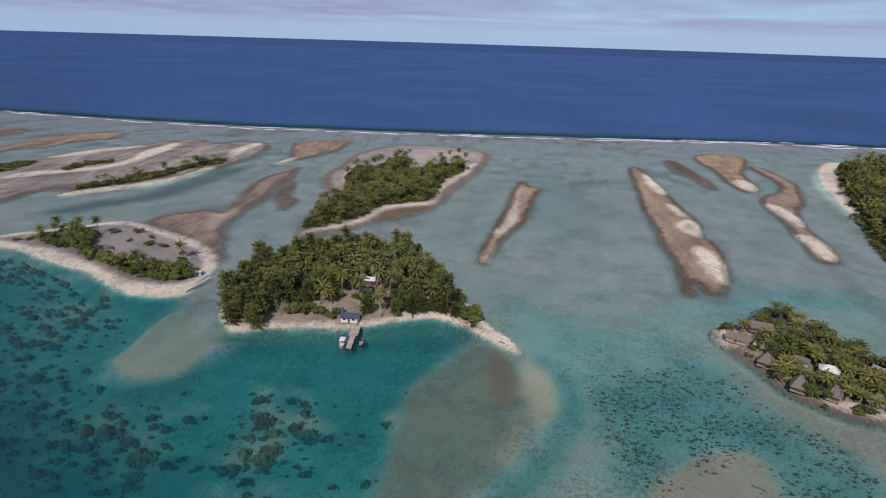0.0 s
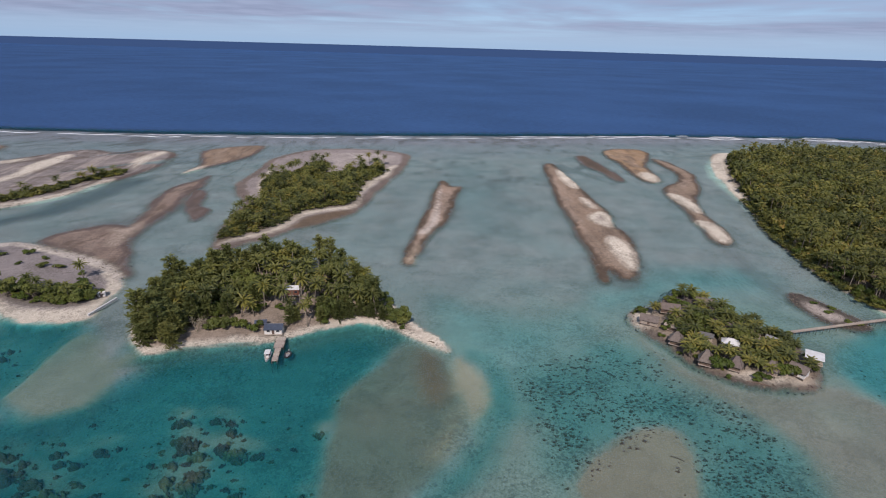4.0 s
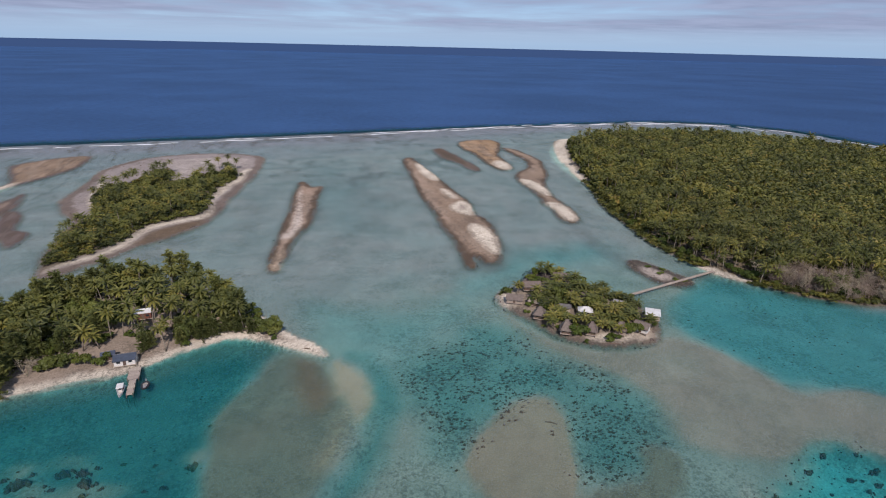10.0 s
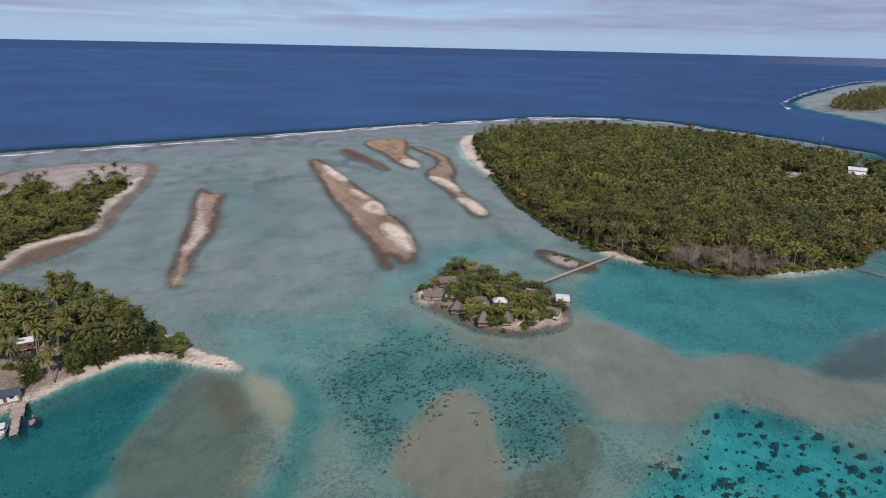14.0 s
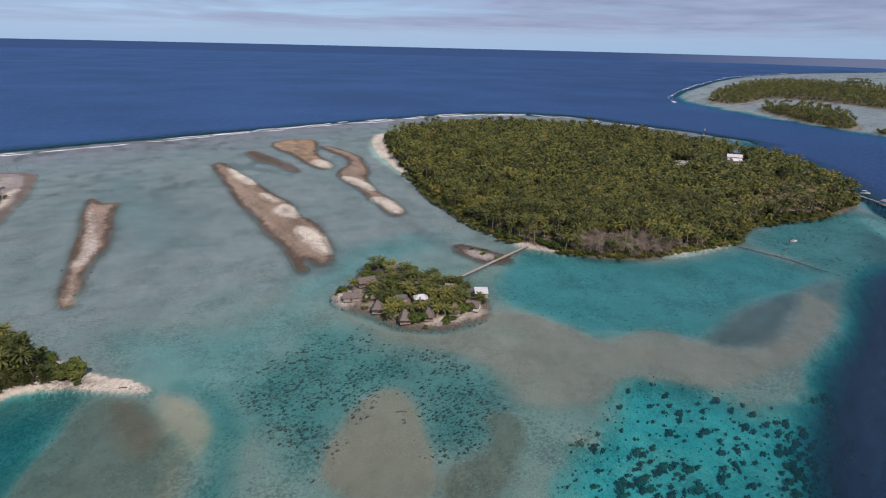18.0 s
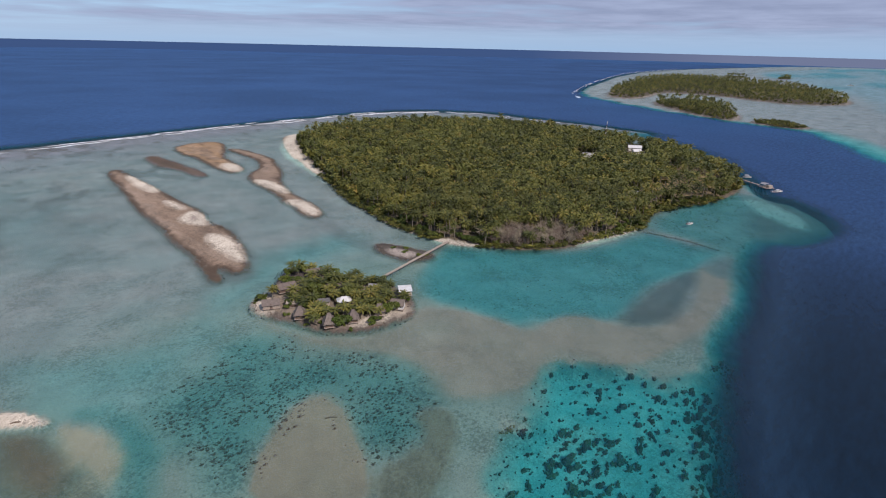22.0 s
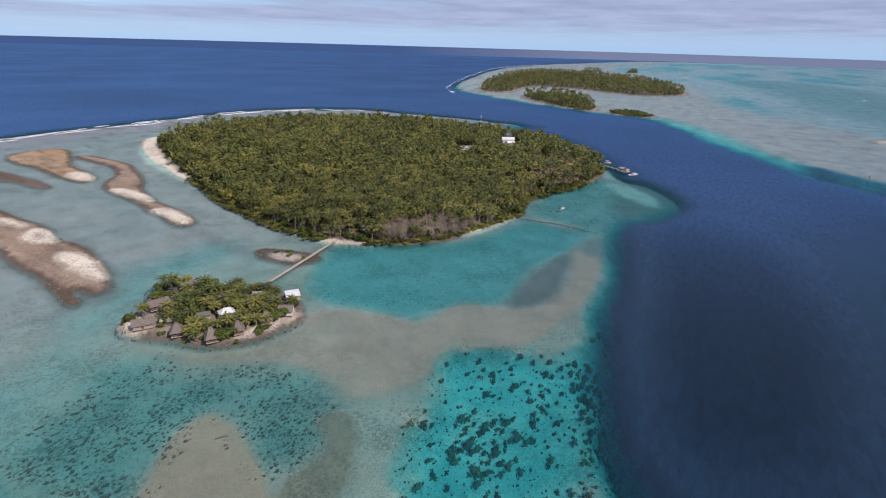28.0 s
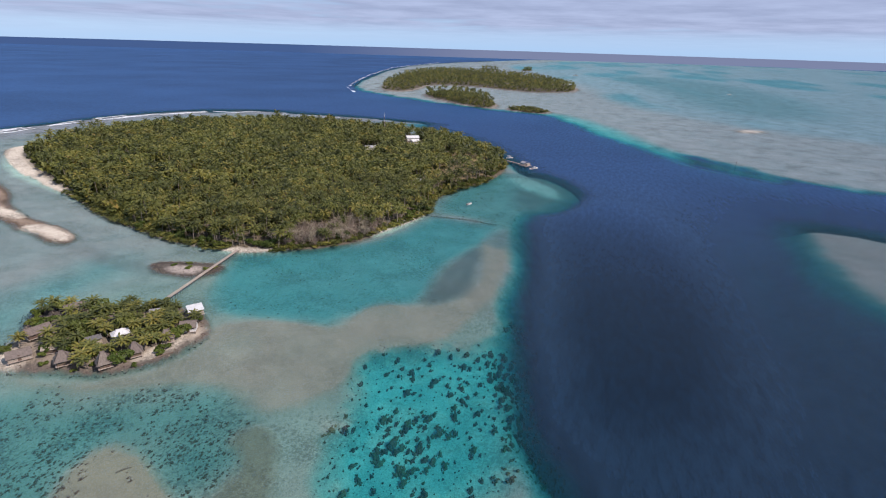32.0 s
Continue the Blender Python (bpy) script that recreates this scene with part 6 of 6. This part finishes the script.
def footbridge(a, b):
    a, b = Vector(a), Vector(b)
    ln, yaw = (b - a).length, math.degrees(math.atan2(b.y - a.y, b.x - a.x))
    br = thing("footbridge", "long narrow weathered wooden footbridge on posts over the shallows", "bridge", m=pose(a.x, a.y, 0, 0, 0, yaw))
    bays = 18
    step_ = ln / bays
    for i in range(bays):
        part("deck_section", Shape().box(step_ - 0.06, 1.15, 0.09, pose(step_ * (i + 0.5), 0, 1.35 + 0.02 * (i % 3)), 0.02), WOOD, br)
    for i in range(bays + 1):
        for sg in (-0.48, 0.48):
            part("post", Shape().tube([(step_ * i, sg, -1.6), (step_ * i, sg, 1.36)], [0.09, 0.085], 5), DARK_WOOD, br)
    for sg in (-0.5, 0.5):
        part("stringer", Shape().box(ln, 0.1, 0.2, pose(ln / 2, sg, 1.13), 0.01), WOOD, br)
        part("kerb_rail", Shape().box(ln, 0.09, 0.1, pose(ln / 2, sg * 1.08, 1.50), 0.01), WOOD, br)


footbridge((154.0, 157.0, 0), (213.5, 163.9, 0))


def jetty():
    dock = thing("jetty", "small weathered plank jetty reaching from the beach into the lagoon", "jetty", m=pose(-31.0, 172.5, 0, 0, 0, -91))
    for i in range(13):
        part("plank", Shape().box(0.52, 3.4, 0.08, pose(0.28 + 0.55 * i, 0, 0.95), 0.015), WOOD, dock)
    for i in range(17):
        part("plank", Shape().box(0.46, 2.0, 0.08, pose(7.6 + 0.48 * i, 0.0, 0.95), 0.015), WOOD, dock)
    for px, w in ((0.4, 1.5), (3.5, 1.5), (6.9, 1.5), (10.2, 0.85), (13.0, 0.85), (15.4, 0.85)):
        for sg in (-1, 1):
            part("post", Shape().tube([(px, sg * w, -3.6), (px, sg * w, 1.45)], [0.11, 0.1], 6), DARK_WOOD, dock)
    for sg in (-0.7, 0.7):
        part("beam", Shape().box(15.6, 0.14, 0.18, pose(7.8, sg, 0.77)), DARK_WOOD, dock)


jetty()
motor_boat("white open motor boat with a white canopy moored at the jetty", -34.0, 160.6, -91, 5.6, 2.2)


def dinghy():
    tub = thing("inflatable_dinghy", "black inflatable dinghy with a grey floor tied to the jetty", "dinghy", m=pose(-27.6, 162.0, 0.0, 0, 0, -95))
    ring = Shape()
    pts = [(1.75 * math.cos(t) * (1.15 if math.cos(t) > 0 else 1), 0.95 * math.sin(t), 0.22) for t in [2 * math.pi * i / 22 for i in range(23)]]
    part("tube", ring.tube(pts, [0.33] * 23, 8, False), RUBBER, tub, smooth=True)
    part("floor", Shape().box(2.7, 1.3, 0.1, pose(0, 0, 0.1), 0.02), GREY_METAL, tub)
    part("bench", Shape().box(0.3, 1.5, 0.08, pose(-0.3, 0, 0.42), 0.02), WOOD, tub)
    m = part("outboard_motor", Shape().box(0.4, 0.35, 0.6, pose(-1.95, 0, 0.45), 0.06), GREY_METAL, tub)
    part("motor_leg", Shape().box(0.15, 0.12, 0.8, pose(-1.95, 0, -0.35), 0.02), GREY_METAL, m)


dinghy()
gable_hut("boathouse", "small white boathouse with a dark blue sheet roof at the jetty", -34.0, 176.6, -4, 6.0, 4.0, 1.9, 1.2, BLUE_ROOF, WHITE, 0.3, 0.35, group="dock island houses")
gable_hut("shed", "small dark blue-roofed shed on the sand behind the beach", -39.2, 180.2, 4, 3.8, 2.8, 1.7, 0.7, BLUE_ROOF, DARK_WOOD, 0.2, 0.25, group="dock island houses")
gable_hut("cabin", "small cabin with a white roof and red-brown walls among palms", -30.5, 204.5, -5, 5.2, 3.4, 2.4, 0.8, WHITE_METAL, RED_WOOD, 0.6, 0.3, z=2.2, group="dock island houses")

# the small house and the wall at the tip of the gravel island
gable_hut("shed", "tiny white shed beside a concrete slab on the gravel island", -107.5, 213.5, 20, 2.6, 2.0, 1.3, 0.4, WHITE_METAL, WHITE, 0.1, 0.15, group="shore sheds")
slab = thing("sea_wall", "low pale concrete sea wall at the island's tip", "wall", m=pose(-103.0, 203.5, 0.1, 0, 0, 72))
for i in range(5):
    part("wall_block", Shape().box(2.9, 0.6, 0.9, pose(-6 + 3 * i, 0, 0), 0.05), WHITE, slab)

# houses, mast and pier on the large island
gable_hut("house", "large white-roofed house in a clearing among palms", 557, 188, -60, 13, 7, 3.2, 2.2, WHITE_METAL, WHITE, 0.5, z=1.5, group="village houses")
gable_hut("house", "white-roofed house in front of the large house", 541, 180, -40, 8, 5, 2.6, 1.8, WHITE_METAL, WHITE, 0.5, z=1.5, group="village houses")
gable_hut("house", "grey sheet-roofed house among the palms", 484, 206, -50, 11, 6, 3.2, 1.8, GREY_METAL, WHITE, 0.5, z=1.5, group="village houses")
gable_hut("house", "small pale house half hidden by palms", 523, 197, -40, 6, 4, 3.0, 1.6, WHITE_METAL, WHITE, 0.5, z=3.0, group="village houses")
gable_hut("house", "small grey-roofed house near the pass", 375, 123, -40, 7, 4, 2.6, 1.4, GREY_METAL, WHITE, 0.4, z=1.6, group="village houses")


def radio_mast(x, y, tall):
    mast = thing("radio_mast", "slender red and white lattice radio mast above the palms", "mast", m=pose(x, y, 1.0))
    n = 10
    for i in range(n):
        z0, z1 = tall * i / n, tall * (i + 1) / n
        s = Shape()
        for k in range(3):
            a0, a1 = 2.094 * k, 2.094 * (k + 1)
            p = lambda a, z: (0.42 * math.cos(a), 0.42 * math.sin(a), z)
            s.tube([p(a0, z0), p(a0, z1)], [0.08, 0.08], 4, False)
            s.tube([p(a0, z0), p(a1, z1)], [0.05, 0.05], 3, False)
            s.tube([p(a0, z1), p(a1, z1)], [0.05, 0.05], 3, False)
        part("lattice_section", s, WHITE if i % 2 else RED_WOOD, mast)
    part("antenna", Shape().tube([(0, 0, tall), (0, 0, tall + 2.5)], [0.06, 0.04], 4), GREY_METAL, mast)


radio_mast(566, 224, 26)


def pier():
    """The landing stage at the pass: a plank walk, a platform with a roofed shelter and mooring posts."""
    p = thing("pier", "wooden pier with roofed platform beside the deep pass", "pier", m=pose(494, 74, 0, 0, 0, -128))
    for i in range(8):
        part("deck_section", Shape().box(2.5, 1.8, 0.12, pose(1.3 + 2.6 * i, 0, 1.3), 0.02), WOOD, p)
    for i in range(4):
        part("platform_board", Shape().box(9.0, 1.95, 0.14, pose(24.5, -3 + 2 * i, 1.3), 0.02), WOOD, p)
    for px in (3, 9, 15, 20.5, 24.5, 28.5):
        for py in ((-0.8, 0.8) if px < 20 else (-3.5, 3.5)):
            part("post", Shape().tube([(px, py, -6), (px, py, 1.9)], [0.16, 0.15], 6), DARK_WOOD, p)
    for px in (21.5, 25.0):
        for py in (-2.4, 2.4):
            part("shelter_post", Shape().tube([(px, py, 1.4), (px, py, 3.7)], [0.1, 0.1], 5), DARK_WOOD, p)
    for sg in (-1, 1):
        part("shelter_roof", Shape().box(5.2, 3.2, 0.14, pose(23.2, sg * 1.5, 4.0, -sg * 18, 0, 0), 0.03), GREY_METAL, p)
    part("hut_wall", Shape().box(2.6, 3.4, 2.0, pose(27.0, 0.6, 1.44), 0.03), WOOD, p)


pier()
motor_boat("white cabin boat moored at the pier by the pass", 473, 46, -40, 9.5, 3.0, False, True)
motor_boat("white boat moored off the palm island by the pass", 512, 74, -60, 7.0, 2.6, True)
motor_boat("small white boat at anchor in the turquoise shallows", 340.3, 74.2, -30, 5.0, 1.9, False)


def fish_trap():
    wall = thing("fish_trap", "low dark line of stones and stakes across the shallows", "fish trap", m=pose(0, 0, 0))
    a, b = Vector((308, 91, 0)), Vector((305.5, 50, 0))
    for i in range(40):
        c = a.lerp(b, i / 39) + Vector((rng.uniform(-0.5, 0.5) + 3 * math.sin(i / 39 * 3.1) * 0.6, 0, 0))
        z = float(height_at(c.x, c.y)[0])
        v, f = SMALL_HEADS[rng.randrange(6)]
        s = Shape()
        sc = rng.uniform(0.6, 1.0)
        s.add([(q[0] * sc + c.x, q[1] * sc + c.y, q[2] * 0.8 + z * 0.45) for q in v], [tuple(int(k) for k in q) for q in f])
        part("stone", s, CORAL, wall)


fish_trap()


def yacht(x, y, size):
    b = thing("sailing_yacht", "distant sailing yacht with bare mast anchored in the lagoon", "yacht", "anchored yachts", m=Matrix.LocRotScale((x, y, -0.2), Euler((0, 0, 1.9)), (size, size, size)))
    part("hull", hull(13, 4, 1.4, "hull", WHITE), None, b)
    part("cabin", Shape().box(5, 2.4, 0.9, pose(-0.5, 0, 1.2), 0.2), WHITE, b)
    part("mast", Shape().tube([(0.6, 0, 1.2), (0.6, 0, 16)], [0.14, 0.08], 6), DARK_WOOD, b)
    part("boom", Shape().tube([(0.6, 0, 2.8), (-4.6, 0, 2.9)], [0.16, 0.12], 6), DARK_WOOD, b)


yacht(2350, 96, 1.5)
yacht(1600, -332, 1.0)


def marker(x, y):
    m = thing("channel_marker", "slim channel marker post standing on the reef edge", "marker", "channel markers", m=pose(x, y, 0))
    z = float(height_at(x, y)[0])
    part("pole", Shape().tube([(0, 0, z - 0.3), (0, 0, 4.2)], [0.16, 0.13], 6), DARK_WOOD, m)
    part("topmark", Shape().tube([(0, 0, 4.1), (0, 0, 5.1)], [0.55, 0.1], 8), RED_WOOD, m)


for x, y in ((560, -135), (465, -235), (420, -245)):
    marker(x, y)


def driftwood(x, y, yaw, ln):
    log = thing("driftwood_log", "dark waterlogged trunk lying in the shallows", "log", "driftwood", m=pose(x, y, max(-0.35, float(height_at(x, y)[0]) + 0.1), 0, 0, yaw))
    part("trunk", Shape().tube([(-ln / 2, 0, 0), (0, 0.15, 0.1), (ln / 2, -0.1, 0.05)], [0.2, 0.24, 0.14], 7), DARK_WOOD, log)
    part("branch", Shape().tube([(ln * 0.2, 0, 0.1), (ln * 0.3, 0.5, 0.3)], [0.1, 0.04], 5), DARK_WOOD, log)


driftwood(79.5, 101.5, -40, 3.4)
driftwood(124, 129.5, -28, 7.0)
driftwood(22.0, 165.0, -30, 2.4)
